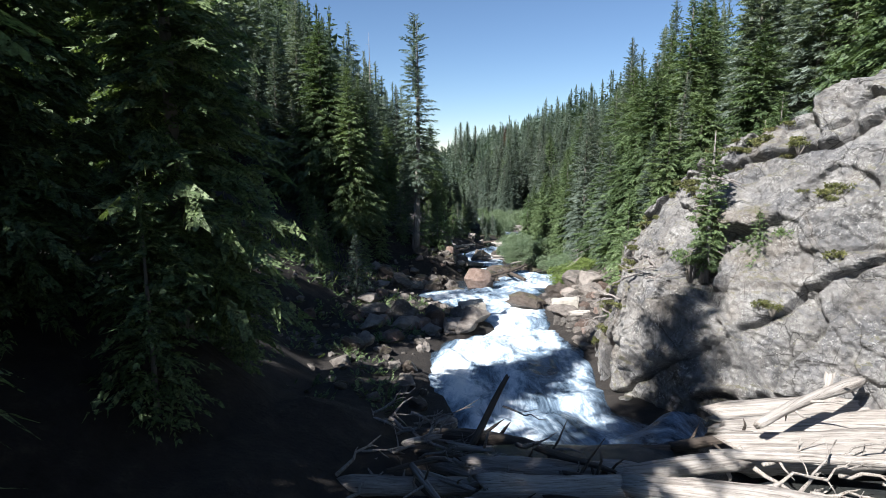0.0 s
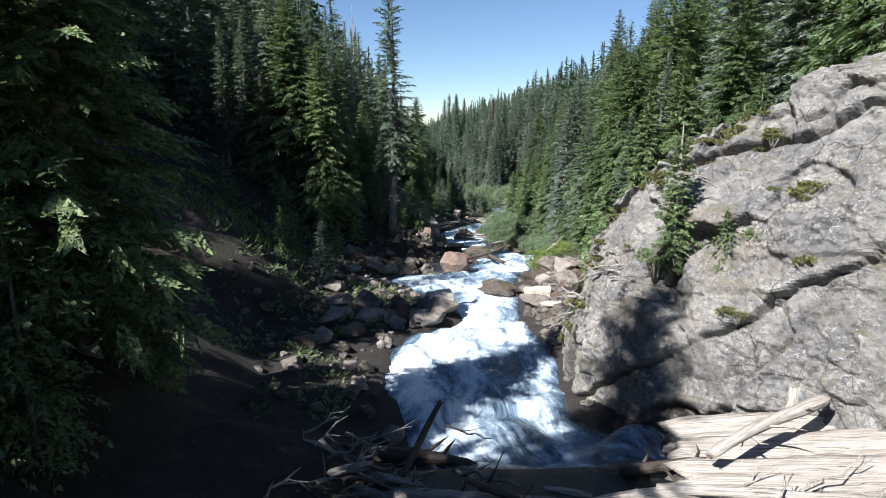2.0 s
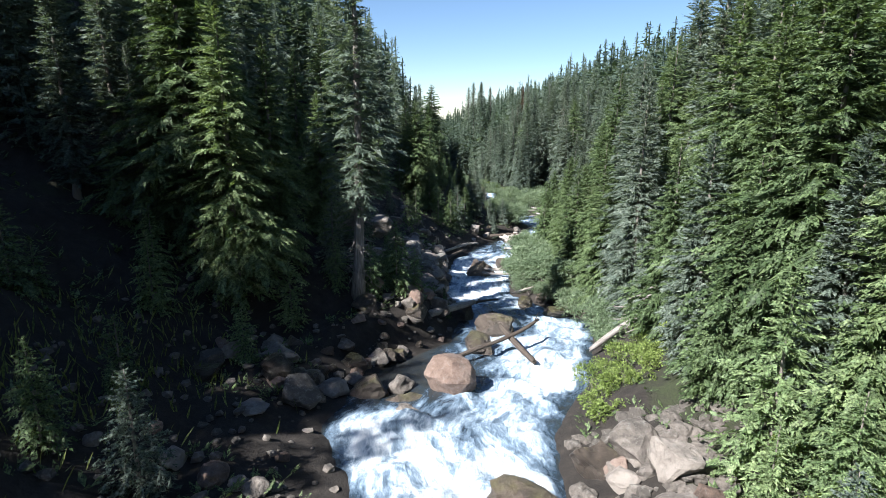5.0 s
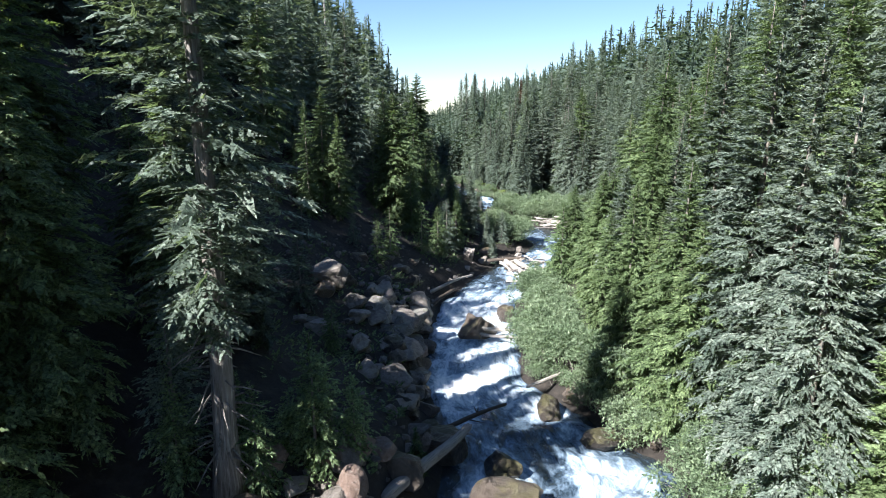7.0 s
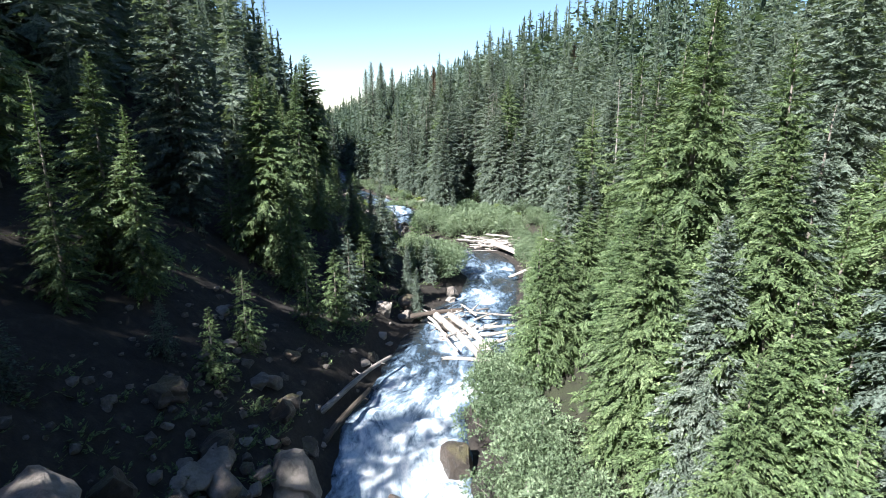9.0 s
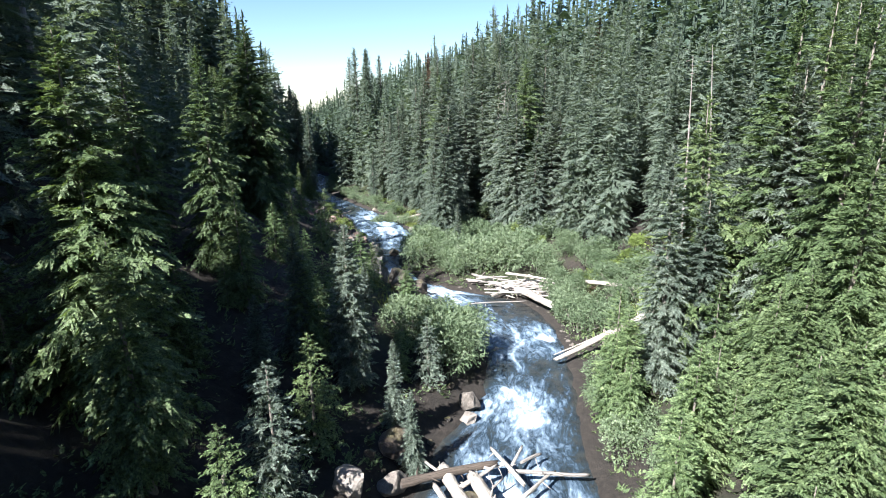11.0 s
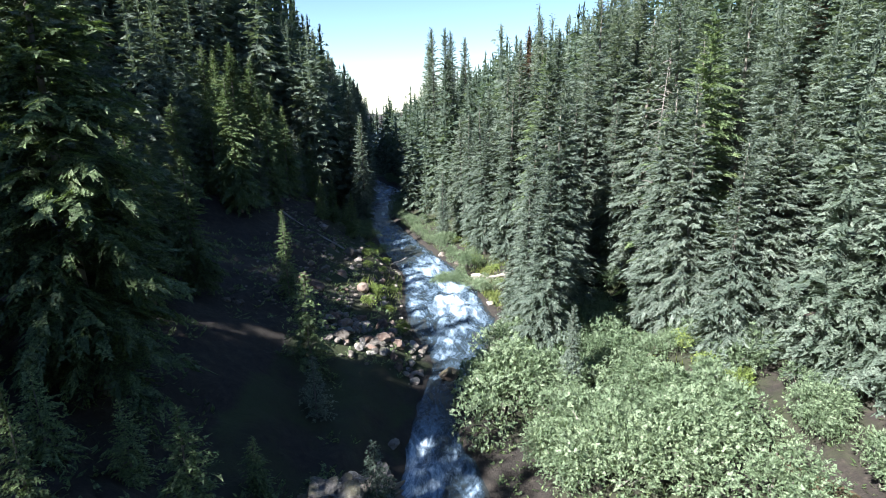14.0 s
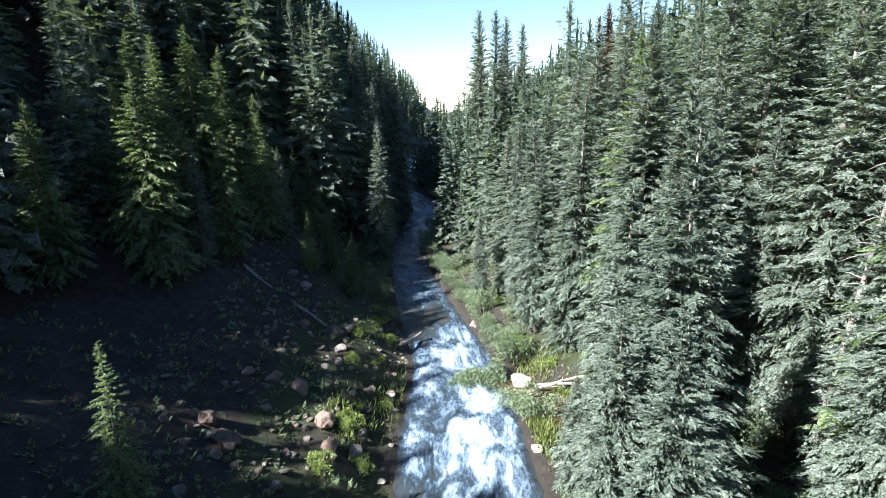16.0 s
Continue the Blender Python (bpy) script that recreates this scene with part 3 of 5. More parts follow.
L_FIR = "slender grey-green subalpine fir on the valley side"
L_HEM = "drooping green mountain hemlock on the valley side"
FIRS = dict(power=0.62, droop=0.16, spread=0.25, fat=0.46, sag=0.12, ragged=0.28, lift=4)
HEMS = dict(power=0.72, droop=0.26, spread=0.2, fat=0.46, sag=0.15, ragged=0.42)
SMALL = [conifer(41, "young_fir", 6, 2.8, 0.1, 200, 5, YOUNG, "young grey-green fir in the bank thicket", r=0.07, dead=0, **FIRS),
         conifer(42, "young_hemlock", 6, 3.4, 0.1, 200, 5, YOUNG, "young green hemlock in the bank thicket", r=0.07, dead=0, **HEMS)]
HI = [conifer(1, "fir_tree", 15, 4.8, 0.5, 440, 10, FIR, L_FIR, **FIRS),
      conifer(2, "fir_tree", 15, 4.2, 0.3, 440, 10, FIR, L_FIR, **FIRS),
      conifer(3, "hemlock_tree", 14, 6.2, 1.2, 430, 11, HEMLOCK, L_HEM, **HEMS),
      conifer(4, "hemlock_tree", 14, 5.4, 0.6, 430, 11, HEMLOCK, L_HEM, **HEMS)]
MID = [conifer(11, "fir_tree", 18, 4.8, 1.2, 500, 7, FIR, L_FIR, **FIRS),
       conifer(12, "fir_tree", 18, 5.4, 0.5, 500, 7, FIR, L_FIR, **FIRS),
       conifer(13, "fir_tree", 18, 4.2, 1.4, 500, 7, FIR, L_FIR, **FIRS),
       conifer(14, "hemlock_tree", 16, 6.0, 1.4, 400, 8, HEMLOCK, L_HEM, **HEMS),
       conifer(15, "hemlock_tree", 16, 5.2, 0.8, 400, 8, HEMLOCK, L_HEM, **HEMS)]
SLIM = conifer(45, "hemlock_tree", 9, 2.5, 0.2, 240, 8, HEMLOCK, "slim hemlock standing out on the dark slope", r=0.09, dead=6, **HEMS)
SAPLING = [conifer(21, "young_fir", 3.4, 1.6, 0.12, 130, 3, FIR, "small young fir tree standing alone", r=0.05, dead=0, sub=True, **FIRS),
           conifer(22, "young_hemlock", 3.4, 2.0, 0.10, 130, 3, HEMLOCK, "small young hemlock with drooping tips", r=0.05, dead=0, sub=True, **HEMS)]


def wood_zone(x, y):
    """How densely trees stand: 0 open, 1 forest, on both sides of the river."""
    dl, dr = along(RIVER, y, 1) - x, x - along(RIVER, y, 2)
    if dl < 0 and dr < 0:
        return 0.0
    if 28 < x < 43 and 108 < y < 124 or 130 < y < 150.5 and abs((x - 24.6) - 0.484 * (y - 152)) < 1.4:
        return 0.0
    if math.hypot(x + 2.8, y - 125.8) < 5:
        return 0.0
    if dl >= 0:
        if y < 16:
            return 0.0 if dl < 5 else 0.25
        if 16 < y < 46:
            return 0.0 if dl < 21 - 0.012 * (y - 30) ** 2 - (0 if y < 40 else 2.2 * (y - 40)) else 0.95
        if 46 <= y < 58:
            return 0.2 if dl < 5 else 0.8
        if 58 <= y < 92:
            return 0.0 if dl < (11 if y < 79 else 5.5) else (0.45 if dl < 14 else 0.6)
        if 92 <= y < 104:
            return 0.0 if dl < 6.5 else 0.6
        if 104 <= y < 122:
            return 0.0 if dl < 12 else 0.8
        if 122 <= y <= 138:
            return 0.0 if dl < 9 else 0.75
        if 138 < y < 172:
            return 0.0 if dl < 13 else (0.5 if dl < 17 else 1.0)
        return 0.0 if dl < 2.2 else 0.95
    if y < 26:
        return 0.0 if dr < 9 else 0.9
    if y < 38:
        return 0.0 if dr < 5 else 0.9
    if channel_distance(x, y) < 1.8:
        return 0.0
    if 104 < y < 140:
        return 0.0 if dr < 13 else 0.9
    if 140 <= y < 152:
        return 0.0 if dr < 3.5 else 0.95
    if 152 <= y < 165:
        return 0.0 if dr < 5.5 else 0.95
    if 96 <= y <= 104:
        return 0.0 if dr < 3.5 else 0.92
    if 62 <= y < 88:
        return 0.0 if dr < 3.2 else 0.92
    return 0.0 if dr < 1.6 else 0.92


def tree_height(d, y, rng, right):
    """Trees grow taller away from the water."""
    if right:
        base = 11 + 0.9 * d if y > 110 else 9 + 0.9 * d if y > 95 else 4 + 0.9 * d
        top = 20 - 4 * min(1, max(0, (y - 190) / 60)) if y > 120 else 18
    else:
        base = 19 + 0.5 * d if y >= 186 else min(2.5 + 0.62 * d, 17) if y < 46 else 2.2 + 0.57 * d if 97 <= y <= 112 else (0.8 + 0.4 * d if d < 9 else 1.5 + 0.5 * d) if 112 < y < 150 else 3 + 0.55 * d if 136 < y < 190 else 8 + 0.6 * d if 86 < y < 97 else 2.5 + 0.68 * d
        top = 26 if y >= 186 else 20
    return min(base, top) * rng.uniform(0.72, 1.2)


FINE = dict(power=0.64, droop=0.2, sag=0.15, ragged=0.3, lift=2)


def build_forest():
    rng = np.random.default_rng(77)
    lo = []
    for s in range(6):
        r2 = np.random.default_rng(100 + s)
        H, W = 18.0, (4.6, 3.8, 5.2, 4.2, 3.4, 5.6)[s]
        close = join([fronds(r2, H, W * 1.2, 0.6, 130, 2, spread=0.5, fat=0.75, **FINE), tube([(0, 0, -1), (0, 0, H * 0.5)], [0.22, 0.12], 4)])
        faraway = fronds(r2, H, W * 1.25, 0.2, 80, 1, spread=0.75, fat=0.9, **FINE)
        fine = join([fronds(r2, H, W * 1.05, 0.6, 360, 3, spread=0.34, fat=0.55, **FINE), tube([(0, 0, -1), (0, 0, H * 0.7)], [0.22, 0.08], 5)])
        lo.append((close, faraway, fine, fronds(r2, H, W * 1.25, 0.2, 44, 1, spread=0.85, fat=1.0, **FINE)))
    things = 0
    WV, WF, count = ([], []), ([], []), [0, 0]
    cell = 3.7
    spots = [(xx, yy) for yy in np.arange(-34, 620, cell) for xx in np.arange(-190, 190, cell)]
    spots += [(along(RIVER, yy, 1) - dd, yy) for yy in np.arange(18, 56, 4.2) for dd in np.arange(9, 44, 4.2)]
    for xx, yy in spots:
        grow = 1 + max(0, yy - 220) / 90
        if rng.random() > 1 / grow:
            continue
        x, y = xx + rng.uniform(-1.7, 1.7), yy + rng.uniform(-1.7, 1.7)
        zone = wood_zone(x, y)
        if zone == 0 or rng.random() > zone:
            continue
        dl, dr = along(RIVER, y, 1) - x, x - along(RIVER, y, 2)
        right = dr > 0
        d = float(dr if right else dl)
        if d > 110 or (d > 60 and rng.random() < 0.5):
            continue
        h = tree_height(d, y, rng, right) * (0.82 if d > 55 else 1)
        turn = rng.uniform(0, 360)
        near = (d < 15 and y < 100) or (d < 19 and y < 185 and y >= 100)
        if y < 2 and (right or d > 18):
            near = False
        if near and things < 230:
            pool = HI if (d < 7 and 24 < y < 92 and right) or (d < 10 and (5 < y < 60 or 92 < y < 114) and not right) else MID
            hem = rng.random() < (0.75 if not right else 0.8 if y < 110 else 0.08)
            opts = [p for p in pool if (p["name"] == "hemlock_tree") == hem]
            p = opts[rng.integers(len(opts))]
            plant(p, x, y, h / p["H"], turn, (rng.uniform(-2, 2), rng.uniform(-2, 2)), group="conifers of the valley")
            things += 1
        else:
            kind = (2 if (right and d < 32 and 98 < y < 178) or (right and d < 22 and 26 < y <= 98) else 0 if (d < 34 and y < 200) else 3 if (d > 62 or y > 270) else 1)
            v, f = lo[rng.integers(6)][kind]
            k = 0 if kind in (0, 2) else 1
            a, s = radians(turn), h / 18
            rot = np.array([[math.cos(a), -math.sin(a), 0], [math.sin(a), math.cos(a), 0], [0, 0, 1]])
            WV[k].append((v * np.array([s * 1.08, s * 1.08, s])) @ rot.T + np.array([x, y, gz(x, y) - 0.2]))
            WF[k].append(f + count[k])
            count[k] += len(v)
    for k, (name, needles, label) in enumerate((("woods", WOOD_FIR, "dense grey-green conifer woods behind the river bank"), ("far_woods", FAR_FIR, "dense dark green conifer woods covering the valley slopes"))):
        ob = new(name, mesh_from(name, np.concatenate(WV[k]), np.concatenate(WF[k]), needles, False))
        tagged(ob, label, "woods", kind="stuff")


build_forest()


# ---- stones ----
def rock_mesh(seed, material, size=(1, 1, 1), cuts=9, subdiv=3, rough=0.16, flat_top=False):
    """An angular, worn stone about one metre across, cut by planes."""
    rng = np.random.default_rng(seed)
    bm = bmesh.new()
    bmesh.ops.create_icosphere(bm, subdivisions=subdiv, radius=0.62)
    planes = [(Vector(rng.normal(size=3)).normalized(), rng.uniform(0.30, 0.46)) for _ in range(cuts)]
    if flat_top:
        planes.append((Vector((0.04, 0.02, 1)).normalized(), 0.3))
    off = Vector(rng.uniform(0, 50, 3))
    for v in bm.verts:
        p = v.co.copy()
        for n, d in planes:
            over = p.dot(n) - d
            if over > 0:
                p -= n * over * 0.93
        k = noise.fractal(p * 2.2 + off, 0.8, 2.1, 4) * rough * 0.55 + noise.noise(p * 7 + off) * rough * 0.16
        p += v.co.normalized() * k
        v.co = Vector((p.x * size[0], p.y * size[1], p.z * size[2]))
    me = bpy.data.meshes.new("stone")
    bm.to_mesh(me)
    bm.free()
    for f in me.polygons:
        f.use_smooth = False
    me.materials.append(material)
    return me


STONES = {"grey": [rock_mesh(200 + i, STONE) for i in range(4)], "red": [rock_mesh(210 + i, REDSTONE) for i in range(3)], "wet": [rock_mesh(220 + i, WETSTONE, rough=0.2) for i in range(3)],
          "cliff": [rock_mesh(230 + i, CLIFF) for i in range(2)], "small": [rock_mesh(240 + i, STONE, subdiv=1) for i in range(4)] + [rock_mesh(250 + i, REDSTONE, subdiv=1) for i in range(2)]}
STONE_LABEL = {"grey": "angular grey-brown boulder on the river bank", "red": "reddish brown boulder at the water's edge", "wet": "dark wet boulder in the rapids", "cliff": "large grey lichen-covered boulder", "small": "small broken stone of the bank"}


def stone(kind, x, y, size, z=None, turn=None, sink=0.25, rng=random, label="", group="stones of the bank"):
    me = STONES[kind][rng.randrange(len(STONES[kind]))]
    ob = new("boulder" if max(size) > 0.7 else "stone", me)
    zz = (gz(x, y) if z is None else z) + size[2] * (0.42 - sink)
    ob.matrix_basis = pose(x, y, zz, rng.uniform(-14, 14), rng.uniform(-14, 14), rng.uniform(0, 360) if turn is None else turn) @ Matrix.Diagonal((*size, 1))
    return tagged(ob, label or STONE_LABEL[kind], "rock", group)


def scatter(count, xs, ys, sizes, kinds, seed, side=0, group="stones of the bank"):
    """Stones strewn over a patch; with side -1 or 1 xs is the distance from that water edge."""
    r = random.Random(seed)
    for _ in range(count):
        y = r.uniform(*ys)
        d = xs[0] + (xs[1] - xs[0]) * r.random() ** 1.3
        x = d if side == 0 else (float(along(RIVER, y, 1)) - d if side < 0 else float(along(RIVER, y, 2)) + d)
        s = sizes[0] + (sizes[1] - sizes[0]) * r.random() ** 2.2
        kind = r.choice(kinds)
        stone(kind, x, y, (s * r.uniform(0.8, 1.3), s * r.uniform(0.8, 1.2), s * r.uniform(0.6, 0.95)), rng=r, group=group)


# ---- the rock outcrop beside the log jam ----
def build_outcrop():
    base = np.array([(8.8, 28.5, -0.6), (7.0, 25.8, -0.7), (6.5, 22.3, -0.6), (5.7, 18.9, -0.6), (5.7, 17.2, -0.2), (6.9, 15.1, 0.2), (8.7, 13.0, 0.9), (10.0, 11.6, 1.2), (12.6, 9.2, 1.4), (17, 4.5, 1.4), (24, -2, 1.4)])
    crest = np.array([(11.0, 27.8, 0.4), (9.2, 25.2, 0.6), (7.9, 22.9, 2.2), (7.4, 21.5, 4.7), (8.0, 20.0, 6.6), (8.8, 18.3, 8.1), (9.9, 17.3, 8.9), (11.8, 16.9, 10.1), (14.5, 15.2, 10.9), (19, 10, 11), (26, 3, 11)])
    back = crest + np.array([3.6, 2.2, -2.6])
    t = np.linspace(0, 1, len(base))
    s = np.concatenate([np.linspace(0, 0.8, 390), np.linspace(0.805, 1, 24)])
    cols = [np.stack([np.interp(s, t, a[:, i]) for i in range(3)], -1) for a in (base, crest, back)]
    u = np.concatenate([np.linspace(-0.12, 1, 205), np.linspace(1.04, 2, 18)])
    P = np.empty((len(s), len(u), 3))
    for j, k in enumerate(u):
        if k <= 1:
            h = max(k, 0) ** 1.9 * 0.85 + 0.15 * max(k, 0)
            P[:, j, :2] = cols[0][:, :2] + (cols[1] - cols[0])[:, :2] * h
            P[:, j, 2] = cols[0][:, 2] + (cols[1] - cols[0])[:, 2] * (k if k < 0 else 1 - (1 - k) ** 1.2)
        else:
            e = k - 1
            P[:, j] = cols[1] + (cols[2] - cols[1]) * e
            P[:, j, 2] += 0.5 * np.sin(e * 3.14)
    shape = P.shape[:2]
    flat = P.reshape(-1, 3)
    outward = np.array((-0.70, -0.60, 0.38))
    K, fine = np.empty(len(flat)), np.empty(len(flat))
    for i in range(len(flat)):
        p = Vector(flat[i])
        q = Vector((p.x * 0.34 + p.z * 0.20, p.y * 0.30, p.z * 0.36 - p.x * 0.22))
        warp = Vector((noise.noise(p * 0.5), noise.noise(p * 0.5 + Vector((9, 2, 4))), noise.noise(p * 0.5 + Vector((3, 7, 1))))) * 0.5
        d1, pts = noise.voronoi(q + warp)
        d2, pts2 = noise.voronoi(q * 2.7 + warp * 1.4)
        shift = Vector((0.37, 0.11, 0.73))
        tilt = noise.cell_vector(pts[0] * 3.1 + shift) - Vector((0.5, 0.5, 0.5))
        tilt2 = noise.cell_vector(pts2[0] * 3.1 + shift) - Vector((0.5, 0.5, 0.5))
        open_ = max(0.0, noise.noise(p * 0.35 + Vector((4, 4, 4))) + 0.2)
        d3, pts3 = noise.voronoi(q * 6.5 + warp * 2.0)
        tilt3 = noise.cell_vector(pts3[0] * 3.1 + shift) - Vector((0.5, 0.5, 0.5))
        k = tilt.x * 0.35 + tilt.dot(q + warp - pts[0]) * 1.3 + tilt2.x * 0.12 + tilt2.dot(q * 2.7 + warp * 1.4 - pts2[0]) * 0.34 + tilt3.x * 0.07 + tilt3.dot(q * 6.5 + warp * 2.0 - pts3[0]) * 0.17
        k -= max(0.0, 1 - (d1[1] - d1[0]) / 0.06) * 0.5 * open_ + max(0.0, 1 - (d2[1] - d2[0]) / 0.06) * 0.14 * open_
        # open joints: a long slanting one, one under the top ledge, one under the middle ledge
        wav = noise.noise(p * 0.7) * 0.35 + noise.noise(p * 2.3) * 0.12
        joint = (p.z - 4.27) - 0.62 * (p.x - p.y * 0.9 + 3.49) + wav
        top = (p.z - 8.15) - 0.42 * (p.x - 9.8) + wav * 0.6
        mid = (p.z - 4.0) - 0.25 * (p.x - 7.0) + wav
        K[i] = k + 0.16 * smooth01(joint / 0.12) - 0.42 * max(0.0, 1 - abs(joint) / 0.09) * smooth01(open_ * 3 + 0.4)
        K[i] += 0.16 * smooth01(top / 0.12) * (p.z > 6.5) - 0.45 * max(0.0, 1 - abs(top) / 0.10) * (p.z > 7)
        K[i] -= smooth01((p.y - 13.6) / 2.5) * (0.3 * smooth01(mid / 0.4) + 0.25 * max(0.0, 1 - abs(mid) / 0.10))
        fine[i] = noise.ridged_multi_fractal(p * 0.45, 0.9, 2.1, 5, 1.0, 2.0) * 0.08 + noise.fractal(p * 1.2, 0.8, 2.0, 5) * 0.10 + noise.noise(p * 4.0) * 0.07 + noise.noise(p * 9.0) * 0.045
    K = K.reshape(shape)
    K[1:-1] = (K[:-2] + 4 * K[1:-1] + K[2:]) / 6
    K[:, 1:-1] = (K[:, :-2] + 4 * K[:, 1:-1] + K[:, 2:]) / 6
    flat = flat + outward * (K.ravel() + fine)[:, None]
    f = grid_faces(*shape)
    me = mesh_from("rock_outcrop", flat, f[:, ::-1], CLIFF, False)
    tagged(new("rock_outcrop", me), "massive fractured grey rock outcrop with lichen and moss", "rock outcrop")
    return flat.reshape(*shape, 3)


def build_outcrop_plants(face):
    """Tufts, moss cushions and dead roots that cling to the outcrop."""
    r = random.Random(44)
    rows, cols = face.shape[:2]
    for _ in range(95):
        i, j = int(rows * r.uniform(0.16, 0.78)), int(cols * r.choice((r.uniform(0.60, 0.70), r.uniform(0.84, 0.94), r.uniform(0.86, 0.92), r.uniform(0.80, 0.88), r.uniform(0.3, 0.75))))
        x, y, z = face[i, j]
        proto = TUFTS[0 if r.random() < 0.86 else 1]
        e = new(proto["name"])
        child("woody_base", proto["trunk"], e)
        child("foliage", proto["crown"], e)
        e.matrix_basis = pose(x, y, z - 0.08, 0, 0, r.uniform(0, 360)) @ Matrix.Scale(r.uniform(0.3, 0.85), 4)
        tagged(e, proto["label"], "plant", "plants on the rock")
    for x, y, z, k in ((7.4, 16.4, 4.6, 1.3), (8.7, 15.5, 5.0, 1.2), (9.3, 14.9, 5.6, 1.0)):
        e = new("rock_shrub")
        child("woody_base", TUFTS[1]["trunk"], e)
        child("foliage", TUFTS[1]["crown"], e)
        e.matrix_basis = pose(x, y, z, 0, 0, 50 * k) @ Matrix.Scale(k, 4)
        tagged(e, "dense low shrub at the foot of the dead trunk", "plant", "plants on the rock")
    for k in range(20):
        i, j = int(rows * r.uniform(0.24, 0.52)), int(cols * r.uniform(0.42, 0.62))
        x, y, z = face[i, j]
        a = r.uniform(0, 6.28)
        ln = r.uniform(0.6, 1.5)
        stick((x - 0.1, y - 0.1, z + 0.1), (x - 0.25 + ln * math.cos(a) * 0.8, y - 0.25 + ln * math.sin(a) * 0.8, z + r.uniform(-0.5, 0.5)), r.uniform(0.025, 0.05), 500 + k, GREYWOOD, "bleached dead root clinging to the rock", "dead roots on the rock", 4)


# ---- driftwood ----
def log(p0, p1, r0, r1, material=None, label="", seed=0, stubs=0, name="log", group="", bend=0.03, sides=10, split=False):
    """A fallen trunk from p0 to p1 with thick end r0; its grain runs along it."""
    rng = np.random.default_rng(seed)
    p0, p1 = Vector(p0), Vector(p1)
    ln = (p1 - p0).length
    n = max(6, int(ln / 0.22))
    k = np.linspace(0, 1, n)
    pts = np.stack([bend * ln * np.sin(k * 3.1) * rng.uniform(-1, 1), bend * ln * np.sin(k * 4.6 + 1) * rng.uniform(-1, 1), k * ln], -1)
    rad = (r0 + (r1 - r0) * k) * (1 + 0.09 * np.interp(k, np.linspace(0, 1, 7), rng.uniform(-1, 1, 7)))
    rad[0] *= 0.8
    rad[-1] *= 0.75
    v, f = tube(pts, rad, sides, rng, 0.05)
    grooves = 1 + np.tile(rng.uniform(-0.16, 0.07, sides), n)
    ring = v[:n * sides].reshape(n, sides, 3)
    axis = pts[:, None]
    v[:n * sides] = (axis + (ring - axis) * grooves.reshape(n, sides, 1)).reshape(-1, 3)
    # torn, uneven ends
    v[:sides, 2] += rng.uniform(-1.0, 0.4, sides) * r0
    v[(n - 1) * sides:n * sides, 2] += rng.uniform(-0.4, 1.0, sides) * r1
    if split:
        d_ = (p1 - p0).normalized().to_track_quat('Z', 'X').to_matrix()
        upw = np.array(d_.transposed() @ Vector((0, -0.25, 1)).normalized())
        upw[2] = 0
        upw = upw / np.linalg.norm(upw)
        over = np.maximum(0, v @ upw - r0 * 0.32)
        v = v - over[:, None] * upw * 0.93
    pieces = [(v, f)]
    for _ in range(stubs):
        q = rng.uniform(0.1, 0.95)
        a, sl = rng.uniform(0, 6.28), rng.uniform(0.15, 0.7)
        c = np.array([np.interp(q, k, pts[:, i]) for i in range(3)])
        way = np.array([math.cos(a), math.sin(a), rng.uniform(0.1, 0.8)])
        pieces.append(tube([c, c + way * sl * 0.6, c + way * sl + rng.uniform(-0.1, 0.1, 3)], [r0 * 0.2 + 0.015, r0 * 0.13 + 0.01, 0.008], 5))
    ob = new(name, mesh_from(name, *pieces[0], material or DEADWOOD, True))
    for piece in pieces[1:]:
        child("branch_stub", mesh_from("branch_stub", *piece, material or DEADWOOD, True), ob)
    d = (p1 - p0).normalized()
    ob.matrix_basis = Matrix.Translation(p0) @ d.to_track_quat('Z', 'X').to_matrix().to_4x4()
    return tagged(ob, label or "bleached bare driftwood log lying in the jam", "log", group)


def stick(p0, p1, r, seed, material=None, label="thin bleached driftwood branch", group="driftwood branches", forks=3):
    rng = np.random.default_rng(seed)
    p0, p1 = np.array(p0, float), np.array(p1, float)
    ln = np.linalg.norm(p1 - p0)
    k = np.linspace(0, 1, 7)[:, None]
    wob = rng.uniform(-0.07, 0.07, (7, 3)) * ln
    pts = (p1 - p0) * k + wob * np.sin(k * 3.14)
    pieces = [tube(pts, r * (1 - 0.8 * k[:, 0]) + 0.004, 6)]
    for _ in range(forks):
        i = rng.integers(2, 6)
        way = unit((p1 - p0) / ln + rng.uniform(-0.9, 0.9, 3)) * ln * rng.uniform(0.15, 0.4)
        pieces.append(tube([pts[i], pts[i] + way * 0.5, pts[i] + way + rng.uniform(-0.05, 0.05, 3) * ln], [r * 0.5, r * 0.35, 0.004], 5))
    v, f = join(pieces)
    ob = new("driftwood_branch", mesh_from("driftwood_branch", v, f, material or DEADWOOD))
    ob.matrix_basis = Matrix.Translation(Vector(p0))
    return tagged(ob, label, "branch", group)


